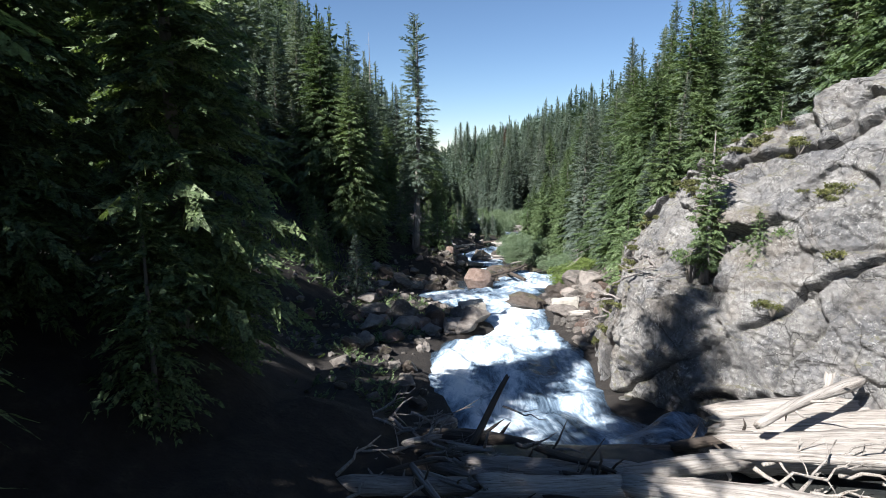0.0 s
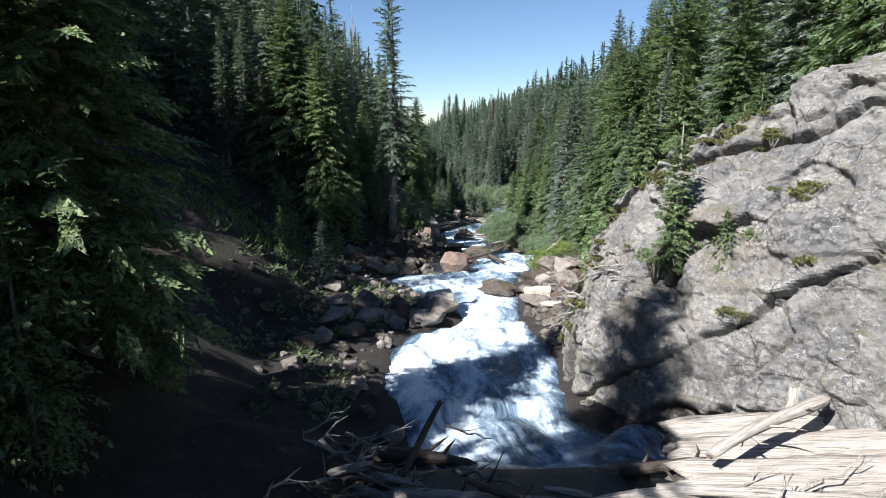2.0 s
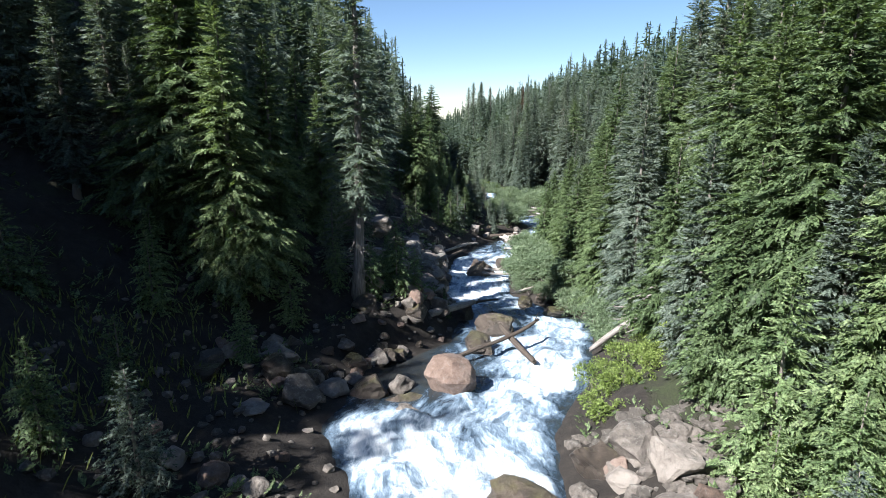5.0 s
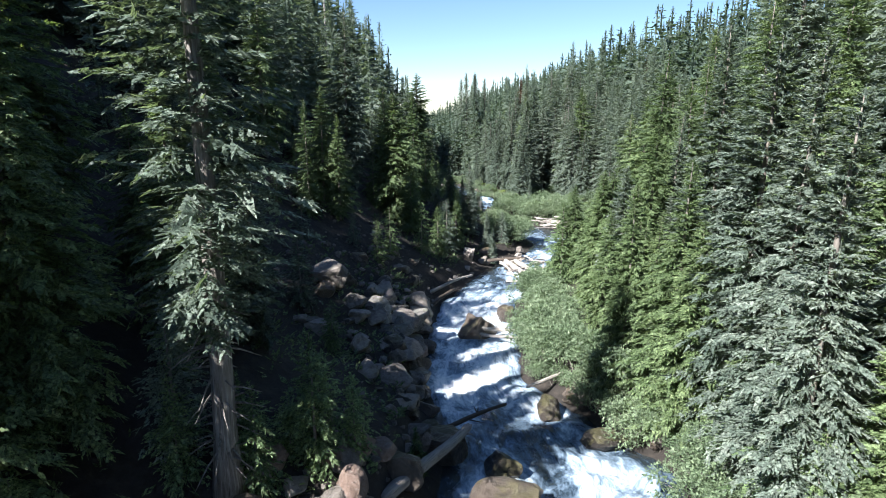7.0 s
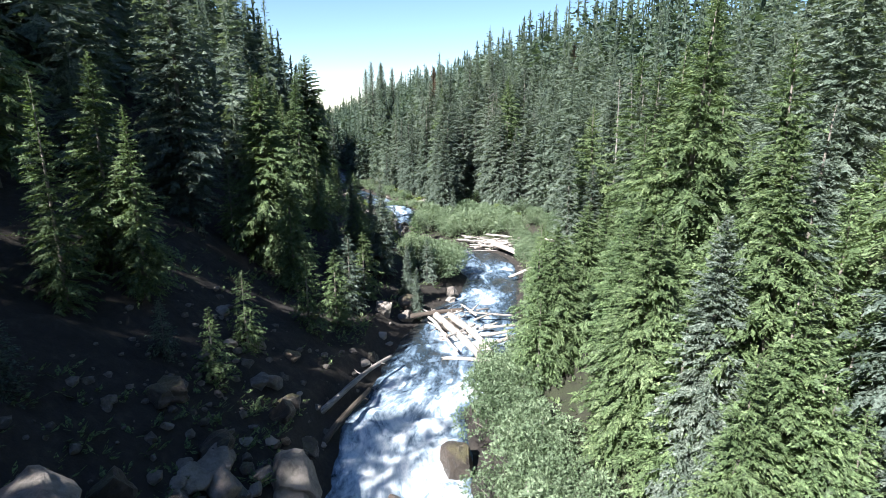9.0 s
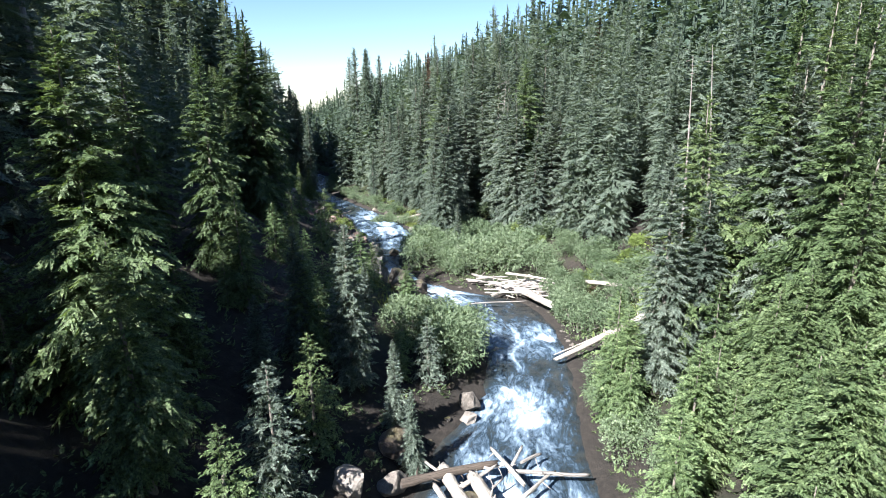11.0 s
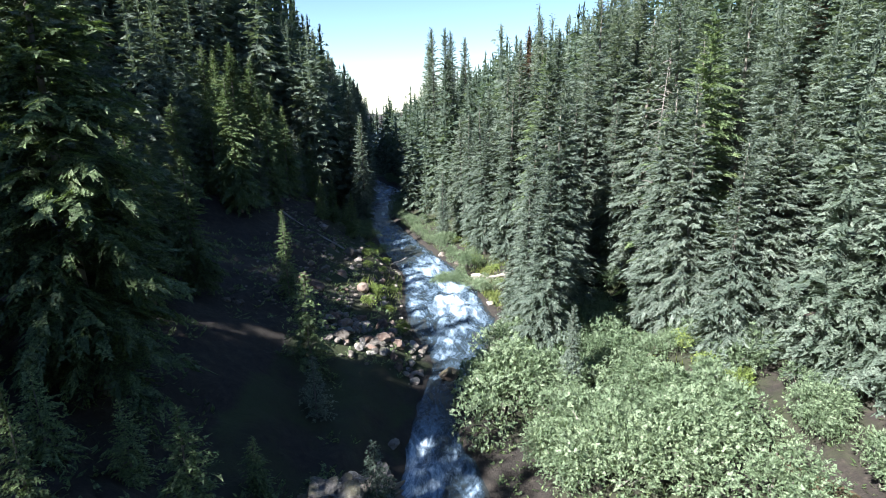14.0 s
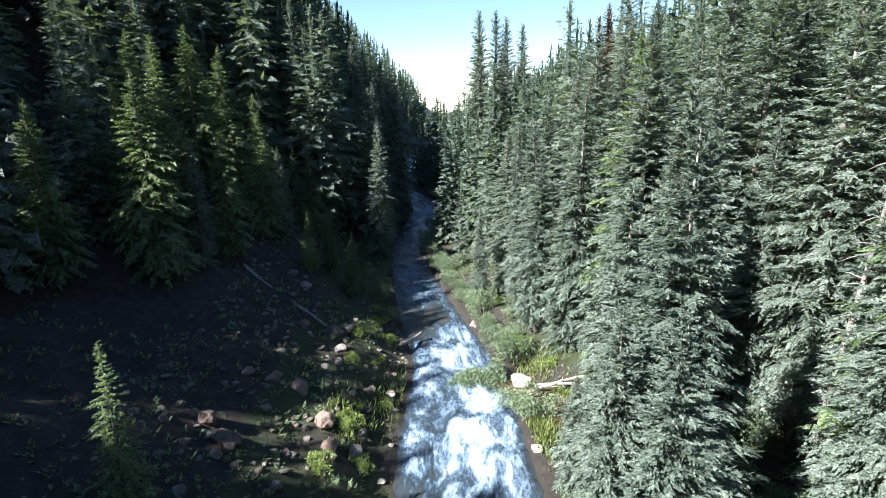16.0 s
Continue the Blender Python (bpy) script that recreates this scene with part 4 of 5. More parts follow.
def build_logs():
    jam = "logs of the near jam"
    # at the jam's shaded end, grey and dark wood puts the shade into the colour
    log((-1.9, 9.6, 1.95), (1.2, 9.2, 2.0), 0.20, 0.16, GREYWOOD, "log toned grey for the half-shade at the jam's end", 1, 3, group=jam)
    log((0.5, 10.0, 2.05), (3.35, 9.75, 2.1), 0.24, 0.21, GREYWOOD, "thick grey log lying across the jam", 2, 1, group=jam)
    log((0.7, 8.9, 2.25), (3.25, 8.85, 2.35), 0.27, 0.25, DEADWOOD, "thick pale log with a sawn end", 3, 1, group=jam)
    log((0.2, 8.3, 2.25), (3.3, 8.0, 2.35), 0.25, 0.22, DEADWOOD, "pale log with peeling surface", 33, 1, group=jam)
    log((3.2, 8.75, 2.35), (6.3, 7.9, 2.45), 0.25, 0.22, DEADWOOD, "sunlit pale log of the jam", 4, 2, group=jam)
    log((3.1, 9.45, 2.15), (5.7, 9.75, 2.25), 0.22, 0.20, DEADWOOD, "weathered log with a splintered end", 5, 3, group=jam)
    log((5.1, 9.75, 2.4), (9.6, 9.1, 2.55), 0.11, 0.09, DEADWOOD, "slim straight pale log over the pool", 6, 4, group=jam)
    log((5.9, 10.5, 2.12), (10.9, 10.0, 2.3), 0.46, 0.42, DEADWOOD, "broad bleached log bridging the pool", 7, 0, group=jam, sides=18, split=True)
    log((6.3, 11.5, 1.9), (11.2, 11.2, 2.2), 0.56, 0.50, DEADWOOD, "broad split log with a flat bleached top", 8, 0, group=jam, sides=18, split=True)
    log((6.6, 12.5, 1.7), (10.2, 12.2, 2.15), 0.46, 0.40, DEADWOOD, "long split log lying against the rock", 9, 0, group=jam, sides=18, split=True)
    log((6.2, 10.2, 2.75), (9.4, 12.0, 2.95), 0.10, 0.14, DEADWOOD, "pale log laid slantwise over the others", 10, 5, group=jam)
    log((9.2, 12.7, 1.7), (9.25, 12.75, 2.75), 0.17, 0.14, DEADWOOD, "short upright broken stump end", 11, 0, group=jam, name="stump")
    log((0.35, 10.4, 1.9), (1.3, 10.7, 3.55), 0.09, 0.06, WETWOOD, "dark broken pole sticking out of the jam", 12, 0, group=jam)
    log((-1.0, 13.4, 0.9), (2.1, 12.0, 1.3), 0.22, 0.15, WETWOOD, "dark wet log at the foot of the jam", 13, 3, group=jam)
    log((2.2, 11.4, 1.2), (4.2, 10.7, 1.5), 0.20, 0.16, GREYWOOD, "grey broken log above the fall", 14, 2, group=jam)
    log((3.5, 11.7, 1.35), (5.5, 11.3, 1.55), 0.17, 0.15, WETWOOD, "dark wet log in the falling water", 15, 2, group=jam)
    log((5.0, 11.3, 1.7), (6.4, 10.9, 2.2), 0.14, 0.10, WETWOOD, "dark forked wood beside the fall", 16, 4, group=jam)
    log((-0.2, 10.6, 1.7), (0.9, 9.6, 2.0), 0.19, 0.17, GREYWOOD, "short log end toned grey for the shade", 17, 1, group=jam)
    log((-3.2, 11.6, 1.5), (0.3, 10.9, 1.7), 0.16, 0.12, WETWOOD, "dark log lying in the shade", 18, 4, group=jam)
    r = random.Random(5)
    for i in range(16):
        x, y = r.uniform(5.2, 8.6), r.uniform(8.2, 9.9)
        a, ln = r.uniform(-0.9, 0.7), r.uniform(0.7, 1.9)
        stick((x, y, r.uniform(2.2, 2.7)), (x + ln * math.cos(a), y + ln * math.sin(a), r.uniform(1.9, 2.8)), r.uniform(0.02, 0.045), 300 + i)
    # smaller pieces of that end, in the same shade-toned wood
    for i in range(14):
        x, y = r.uniform(-1.8, 2.4), r.uniform(8.4, 11.0)
        a, ln = r.gauss(0, 0.5), r.uniform(0.6, 1.6)
        zz = r.uniform(1.9, 2.35)
        log((x, y, zz), (x + ln * math.cos(a), y + ln * math.sin(a), zz + r.uniform(-0.1, 0.25)), r.uniform(0.05, 0.11), r.uniform(0.03, 0.07), r.choice((GREYWOOD, WETWOOD, GREYWOOD)), "short broken wood piece of the jam", 360 + i, 2, group=jam, sides=7)
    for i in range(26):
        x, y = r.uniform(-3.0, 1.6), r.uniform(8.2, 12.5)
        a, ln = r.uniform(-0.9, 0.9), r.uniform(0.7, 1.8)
        stick((x, y, r.uniform(1.7, 2.2)), (x + ln * math.cos(a), y + ln * math.sin(a), r.uniform(1.7, 2.6)), r.uniform(0.02, 0.05), 330 + i, GREYWOOD, "driftwood branch toned grey for the shade")
    # logs further down the river
    log((6.2, 26.4, 0.30), (7.9, 26.2, 0.45), 0.17, 0.16, DEADWOOD, "short bleached log on the stones", 20, 0)
    log((2.6, 55.5, -3.5), (5.8, 58.7, -4.0), 0.11, 0.07, WETWOOD, "dark brown log reaching into the rapids", 21, 4)
    log((7.0, 60.6, -4.1), (10.2, 62.6, -3.9), 0.09, 0.06, DEADWOOD, "pale log lying over the rapids", 23, 2)
    log((5.2, 48.2, -2.0), (6.5, 43.6, -1.9), 0.17, 0.14, WETWOOD, "brown log resting on mid-river stones", 24, 2)
    log((2.8, 43.5, -1.9), (7.2, 48.4, -1.6), 0.12, 0.09, WETWOOD, "dark thin log crossing another", 25, 3)
    log((1.4, 48.9, -1.6), (3.9, 55.2, -3.0), 0.24, 0.18, GREYWOOD, "grey log leaning on the bank boulders", 26, 2)
    mid = "logs of the middle jam"
    for i, (a, b, r0) in enumerate([((9.0, 96.4, -7.3), (10.8, 86.6, -6.9), 0.30), ((10.2, 95.6, -7.2), (11.5, 87.0, -6.8), 0.30), ((6.8, 95.5, -7.2), (11.2, 96.0, -7.0), 0.2), ((8.4, 87.3, -7.0), (12.8, 86.2, -6.9), 0.14),
                                    ((10.8, 90.6, -7.0), (14.0, 91.2, -6.9), 0.16), ((10.9, 88.4, -6.9), (14.2, 90.0, -6.8), 0.16), ((8.2, 95.2, -7.2), (9.6, 88.2, -6.9), 0.14), ((11.6, 92.4, -7.2), (14.6, 92.2, -7.0), 0.12)]):
        log(a, b, r0, r0 * 0.75, DEADWOOD if i != 2 else WETWOOD, "bleached log lodged in mid-river", 40 + i, 3, group=mid)
    rr = random.Random(61)
    for i in range(16):
        x, y, a, ln = rr.uniform(8.6, 13.0), rr.uniform(87, 96), rr.uniform(-0.6, 2.2), rr.uniform(1.2, 3.6)
        zz = rr.uniform(-7.3, -6.7)
        log((x, y, zz), (x + ln * math.cos(a), y + ln * math.sin(a), zz + rr.uniform(-0.3, 0.2)), rr.uniform(0.06, 0.15), rr.uniform(0.04, 0.1), rr.choice((DEADWOOD, GREYWOOD)), "weathered broken log lodged in mid-river", 800 + i, 2, group=mid, sides=8)
    log((0.6, 78.4, -5.4), (5.1, 86.0, -6.0), 0.18, 0.12, GREYWOOD, "grey log along the shaded bank", 50, 3)
    log((1.6, 77.0, -5.7), (3.6, 82.0, -5.9), 0.18, 0.12, WETWOOD, "dark log along the shaded bank", 51, 2)
    log((4.2, 70.2, -4.9), (8.2, 69.4, -4.8), 0.16, 0.1, DEADWOOD, "pale branch wood caught behind a boulder", 52, 5)
    log((4.6, 69.7, -5.0), (8.0, 68.7, -4.9), 0.13, 0.08, GREYWOOD, "grey branch wood caught behind a boulder", 53, 5)
    # fallen trees and the white drift pile on the inner bend
    log((18.4, 108.6, -8.4), (25.5, 110.2, -6.6), 0.05, 0.09, DEADWOOD, "fallen bleached tree reaching into the river", 54, 14)
    log((18.0, 107.5, -8.1), (28.2, 109.2, -5.6), 0.15, 0.28, DEADWOOD, "thick fallen bleached tree with bare branches", 55, 30)
    log((14.6, 119.4, -8.6), (19.6, 119.0, -8.4), 0.06, 0.05, GREYWOOD, "thin grey pole in the shallows", 56, 3)
    pile = "white driftwood pile"
    r = random.Random(8)
    for i in range(90):
        x, y = 16.6 + 7.2 * r.random(), 0
        y = 124.6 - (x - 16.6) * 0.45 + r.uniform(-2.3, 1.8)
        a, ln = r.gauss(-0.35, 0.45), r.uniform(0.8, 3.4)
        zz = max(gz(x, y), -8.9) + r.uniform(0.1, 0.75)
        log((x - ln / 2 * math.cos(a), y - ln / 2 * math.sin(a), zz), (x + ln / 2 * math.cos(a), y + ln / 2 * math.sin(a), zz + r.uniform(-0.15, 0.25)), r.uniform(0.04, 0.15), r.uniform(0.03, 0.09), r.choice((DEADWOOD, DEADWOOD, GREYWOOD)), "sun-bleached driftwood log of the white pile", 600 + i, 2, group=pile, sides=8)
    log((19.4, 121.6, -8.3), (21.2, 116.8, -8.1), 0.34, 0.28, DEADWOOD, "wide bleached log at the pile's edge", 120, 1, group=pile, sides=12)
    log((19.4, 124.9, -7.8), (22.9, 121.3, -7.5), 0.13, 0.10, DEADWOOD, "long thin pale log behind the pile", 121, 2, group=pile)
    log((26.0, 121.4, -7.9), (30.5, 115.5, -7.3), 0.22, 0.15, DEADWOOD, "pale log among the bushes", 122, 4, group=pile)
    log((27.5, 118.4, -7.8), (31.5, 116.4, -7.4), 0.16, 0.12, DEADWOOD, "pale log among the bushes", 123, 4, group=pile)
    for i in range(22):
        x, y = 10.2 + r.uniform(-1.3, 1.4), 120.6 + r.uniform(-1.6, 1.4)
        a, ln = r.uniform(0, 6.28), r.uniform(0.7, 2.2)
        zz = r.uniform(-8.9, -7.6)
        stick((x, y, zz), (x + ln * math.cos(a), y + ln * math.sin(a), zz + r.uniform(-0.2, 0.5)), r.uniform(0.04, 0.1), 700 + i, GREYWOOD, "grey tangled drift wood below the rock knob", "tangled drift wood", 4)
    log((12.8, 160.4, -9.6), (16.6, 162.0, -9.2), 0.12, 0.09, DEADWOOD, "pale log on the gravel bar", 124, 3)
    log((13.2, 161.2, -9.6), (16.2, 161.1, -9.3), 0.10, 0.07, DEADWOOD, "pale log on the gravel bar", 125, 2)
    log((-8.5, 166.6, gz(-8.5, 166.6) + 0.25), (-1.6, 163.8, gz(-1.6, 163.8) + 0.3), 0.15, 0.10, GREYWOOD, "grey fallen log on the scree", 126, 2)
    log((3.3, 166.2, -9.6), (4.4, 169.5, -9.9), 0.14, 0.12, GREYWOOD, "short pale log at the water's edge", 127, 0)


# ---- leafy shrubs ----
def shrub(seed, name, leaves, label, width=3.2, height=2.4, count=1500, leaf=0.2, cat="shrub"):
    rng = np.random.default_rng(seed)
    lobes = rng.normal(size=(7, 3)) * np.array([width * 0.24, width * 0.24, 0])
    lobes[:, 2] = rng.uniform(0.35, 0.72, 7) * height
    rad = rng.uniform(0.26, 0.42, 7) * height * 0.85
    which = rng.integers(0, 7, count)
    way = unit(rng.normal(size=(count, 3)) + np.array([0, 0, 0.45]))
    dist = rng.uniform(0.45, 1.12, count) ** 0.7
    base = lobes[which] + way * (rad[which] * dist)[:, None] * np.array([width / height * 0.8, width / height * 0.8, 1.0])
    base[:, 2] = np.maximum(base[:, 2], rng.uniform(0.03, 0.3, count))
    d = unit(way + rng.normal(size=(count, 3)) * 0.6)
    s = unit(np.cross(d, rng.normal(size=(count, 3))))
    ln = leaf * rng.uniform(0.6, 1.4, count)
    v, f = darts(base, d, s, ln, ln * 0.75)
    stems = []
    for i in range(7):
        c = lobes[i]
        stems.append(tube([(0.1 * c[0], 0.1 * c[1], -0.3), (c[0] * 0.6, c[1] * 0.6, c[2] * 0.5), c], [0.045, 0.03, 0.012], 5))
    sv, sf = join(stems)
    return dict(name=name, H=height, label=label, trunk=mesh_from("woody_base", sv, sf, BARK), crown=mesh_from("foliage", v, f, leaves, False), cat=cat)


def plant_shrub(proto, x, y, scale, rng, group="shrubs", stretch=1.0):
    e = new(proto["name"])
    child("woody_base", proto["trunk"], e)
    child("foliage", proto["crown"], e)
    e.matrix_basis = pose(x, y, gz(x, y) - 0.1, 0, 0, rng.uniform(0, 360)) @ Matrix.Diagonal((scale, scale, scale * stretch, 1))
    return tagged(e, proto["label"], proto["cat"], group)


ALDERS = [shrub(400 + i, "alder_bush", ALDER, "dense grey-green alder bush beside the river", 3.4, 2.5, 2300, 0.165) for i in range(3)]
WILLOWS = [shrub(410 + i, "willow_bush", LIME, "bright yellow-green leafy bush on the bank", 2.2, 1.5, 1500, 0.13) for i in range(2)]


def build_shrubs():
    r = random.Random(31)
    spots = []
    # the big thicket inside the river bend, and others by the water
    for _ in range(72):
        y = r.uniform(121, 147)
        x = float(along(RIVER, y, 2)) + 1.5 + r.uniform(1.0, 21) * r.random() ** 0.6
        if y < 127 and x < 26:
            continue
        spots.append((x, y, r.uniform(0.9, 1.65)))
    spots += [(23.4 + r.uniform(-2, 2), 114.8 + r.uniform(-2.4, 2.4), r.uniform(0.8, 1.1)) for _ in range(6)]
    spots += [(10.4 + r.uniform(-2.0, 1.6), 108.5 + r.uniform(-3, 3), r.uniform(1.0, 1.4)) for _ in range(8)]
    spots += [(float(along(RIVER, y, 2)) + r.uniform(0.9, 2.2), y, r.uniform(0.6, 1.0)) for y in np.arange(62, 104, 3.2)]
    spots += [(float(along(RIVER, y, 2)) + r.uniform(0.6, 1.8), y, r.uniform(0.6, 1.0)) for y in np.arange(166, 250, 3.0)]
    spots += [(float(along(RIVER, y, 2)) + r.uniform(1.5, 6), y, r.uniform(0.5, 0.9)) for y in np.arange(50, 64, 1.6)]
    spots += [(r.uniform(17, 27), r.uniform(142, 156), r.uniform(0.5, 0.9)) for _ in range(16)]
    lime = [(float(along(RIVER, y, 2)) + r.uniform(0.4, 2.2), y, r.uniform(0.6, 1.0)) for y in np.arange(37, 44, 2.0)]
    lime += [(9.2, 38.4, 0.6), (10.2, 39.6, 0.7), (11.0, 41.2, 0.75), (9.6, 42.0, 0.6), (11.8, 39.0, 0.8), (10.4, 43.4, 0.55)]
    lime += [(33.5 + r.uniform(-7, 9), r.uniform(105, 126), r.uniform(0.8, 1.6)) for _ in range(62)]
    spots += [(float(along(RIVER, y, 2)) + r.uniform(0.8, 2.4), y, r.uniform(0.7, 1.0)) for y in np.arange(56, 68, 1.3)]
    spots += [(float(along(RIVER, y, 2)) + r.uniform(0.3, 0.9), y, r.uniform(0.45, 0.7)) for y in np.arange(58, 72, 1.2)]
    spots += [(float(along(RIVER, y, 2)) + r.uniform(0.2, 1.0), y, r.uniform(0.5, 0.8)) for y in np.arange(46.5, 57, 1.4)]
    spots += [(float(along(RIVER, y, 2)) + r.uniform(0.4, 1.9), y, r.uniform(0.7, 1.0)) for y in np.arange(63, 86, 1.2)]
    spots += [(c[0] + r.choice((-1, 1)) * r.uniform(1.6, 3.0), c[1] + r.uniform(-2, 2), r.uniform(0.6, 1.0)) for c in CHANNEL for _ in range(6)]
    spots += [(34 + r.uniform(-8, 9), r.uniform(104, 127), r.uniform(0.6, 1.2)) for _ in range(30)]
    lime += [(24 + r.uniform(-4, 8), r.uniform(134, 150), r.uniform(0.7, 1.3)) for _ in range(12)]
    lime += [(float(along(RIVER, y, 2)) + r.uniform(1.5, 4), y, r.uniform(0.5, 0.9)) for y in np.arange(158, 182, 3)]
    lime += [(float(along(RIVER, y, 1)) - r.uniform(0.8, 3.5), y, r.uniform(0.4, 0.75)) for y in np.arange(147, 172, 2.2)]
    lime += [(18.5, 80.5, 1.3), (17.5, 78, 1.0), (20, 82, 1.1), (11.2, 30.5, 0.7), (12.4, 32, 0.9), (10.6, 28.4, 0.6), (13, 27.5, 0.8)]
    spots += [(float(along(RIVER, y, 1)) - r.uniform(0.8, 2.5), y, r.uniform(0.5, 0.9)) for y in np.arange(172, 240, 3.0)]
    for x, y, s in spots:
        if float(channel_distance(x, y)) < 1.6:
            continue
        plant_shrub(ALDERS[r.randrange(3)], x, y, s, r, "alder bushes")
    for x, y, s in lime:
        plant_shrub(WILLOWS[r.randrange(2)], x, y, s, r, "yellow-green bushes")


# ---- undergrowth and grass ----
def build_undergrowth():
    rng = np.random.default_rng(55)
    n = 17000
    y = rng.uniform(14, 190, n)
    right = rng.random(n) < 0.52
    d = rng.uniform(0, 1, n) ** 1.4 * 22 + 0.5
    x = np.where(right, along(RIVER, y, 2) + d, along(RIVER, y, 1) - d - 0.8)
    keep = right | (fbm(x * 0.2, y * 0.2, 3, 4) > -0.08)
    keep &= ~((y < 34) & right & (d < 3)) & ~((y < 24) & right & (d < 11))
    x, y = x[keep], y[keep]
    z = ground_z(x, y)
    m = len(x)
    B, D, S, L = [], [], [], []
    for k in range(5):
        a = rng.uniform(0, 6.28, m)
        w = unit(np.stack([np.cos(a), np.sin(a), rng.uniform(0.2, 1.3, m)], -1))
        B.append(np.stack([x, y, z - 0.03], -1) + w * 0.1), D.append(w), S.append(unit(np.cross(w, np.stack([rng.uniform(-.3, .3, m), rng.uniform(-.3, .3, m), np.ones(m)], -1)))), L.append(rng.uniform(0.12, 0.42, m) * np.where(x < along(RIVER, y, 1), 1.25, 1.0))
    L = np.concatenate(L)
    v, f = kites(np.concatenate(B), np.concatenate(D), np.concatenate(S), L, L * 0.42, 0.2)
    ob = new("undergrowth", mesh_from("undergrowth", v, f, HEMLOCK, False))
    tagged(ob, "low green undergrowth covering the forest floor", "undergrowth", kind="stuff")
    patches = [(13.6, 157.0, 1.5, 2.4, 900), (3.0, 154.5, 1.3, 2.4, 280), (4.2, 160, 1.0, 4.0, 320), (8.6, 113.6, 1.2, 1.2, 400), (13.4, 164.5, 1.6, 1.6, 400), (22.5, 139.5, 1.4, 1.4, 350), (-9.5, 32, 3, 4, 500), (-8, 38, 3, 4, 400), (29, 112, 4, 5, 900), (6.2, 118.0, 1.5, 2, 300)]
    B, D, S, L = [], [], [], []
    for px, py, sx, sy, c in patches:
        bx, by = px + rng.normal(size=c) * sx * 0.6, py + rng.normal(size=c) * sy * 0.6
        dry = (bx < along(RIVER, by, 1)) | (bx > along(RIVER, by, 2))
        bx, by = bx[dry], by[dry]
        c = len(bx)
        w = unit(np.stack([rng.normal(size=c) * 0.3, rng.normal(size=c) * 0.3, np.ones(c)], -1))
        a = rng.uniform(0, 6.28, c)
        B.append(np.stack([bx, by, ground_z(bx, by) - 0.05], -1)), D.append(w), S.append(unit(np.cross(w, np.stack([np.cos(a), np.sin(a), 0 * a], -1)))), L.append(rng.uniform(0.25, 0.75, c))
    L = np.concatenate(L)
    v, f = kites(np.concatenate(B), np.concatenate(D), np.concatenate(S), L, L * 0.09 + 0.02, 0.1)
    ob = new("grass", mesh_from("grass", v, f, GRASS, False))
    tagged(ob, "tall yellow-green bank grass in patches", "grass", kind="stuff")


def snag(x, y, H, r, seed, lean=(0, 0), label="bare bleached dead tree trunk", material=None, twigs=14, z=None):
    rng = np.random.default_rng(seed)
    v, f = trunk_arrays(rng, H, r, H * 0.8, twigs, 1.0)
    ob = new("dead_tree", mesh_from("dead_tree", v, f, material or GREYWOOD))
    ob.matrix_basis = pose(x, y, gz(x, y) - 0.1 if z is None else z, lean[0], lean[1], rng.uniform(0, 360))
    return tagged(ob, label, "dead tree", "dead trees")


def root_tangle(x, y, z, size, seed, label):
    """The torn-up root plate of a fallen tree: a short butt with curling bare roots, each its own part."""
    rng = np.random.default_rng(seed)
    butt = new("root_tangle", mesh_from("root_tangle", *tube([(0, 0, -0.3), (0.1, 0, size * 0.45), (0.25, 0.1, size * 0.9)], [0.22 * size, 0.17 * size, 0.12 * size], 9, rng, 0.1), GREYWOOD))
    butt.matrix_basis = pose(x, y, z, 12, -10, rng.uniform(0, 360))
    for _ in range(22):
        a, h = rng.uniform(0, 6.28), rng.uniform(0.0, 0.8) * size
        k = np.linspace(0, 1, 7)
        ln, curl = size * rng.uniform(0.6, 1.4), rng.uniform(-1.6, 1.6)
        pts = np.stack([np.cos(a + curl * k) * ln * k, np.sin(a + curl * k) * ln * k, h + size * rng.uniform(-0.5, 0.6) * k + 0.2 * np.sin(k * 5)], -1)
        child("root", mesh_from("root", *tube(pts, 0.045 * size * (1 - 0.85 * k) + 0.008, 6), GREYWOOD), butt)
    return tagged(butt, label, "tree roots")


def rock_block(x, y, z, size, seed, turn, label):
    """A standing block of bedrock with fractured, nearly upright sides and a worn top."""
    bm = bmesh.new()
    bmesh.ops.create_cube(bm, size=1.0)
    bmesh.ops.bevel(bm, geom=bm.edges[:], offset=0.13, segments=2, affect='EDGES')
    bmesh.ops.subdivide_edges(bm, edges=bm.edges[:], cuts=9, use_grid_fill=True)
    bm.normal_update()
    off = Vector((seed * 3.1, seed * 1.7, seed))
    for v in bm.verts:
        p = Vector((v.co.x * size[0], v.co.y * size[1], v.co.z * size[2]))
        d, pts = noise.voronoi(Vector((p.x * 0.9, p.y * 0.9, p.z * 0.45)) + off)
        step = (noise.cell_vector(pts[0] * 2.3).x - 0.5) * 0.55 - 0.35 * max(0.0, 1 - (d[1] - d[0]) / 0.12)
        step += noise.fractal(p * 0.8 + off, 0.8, 2.1, 5) * 0.22 + noise.noise(p * 3.5) * 0.08
        p += Vector((v.co.x, v.co.y, v.co.z * 0.6)).normalized() * step
        taper = 1.12 - 0.26 * (p.z / size[2] + 0.5)
        v.co = Vector((p.x * taper + 0.10 * p.z, p.y * taper, p.z))
    me = bpy.data.meshes.new("standing_rock")
    bm.to_mesh(me)
    bm.free()
    me.materials.append(CLIFF)
    ob = new("standing_rock", me)
    ob.matrix_basis = pose(x, y, z, 0, 0, turn)
    return tagged(ob, label, "rock")


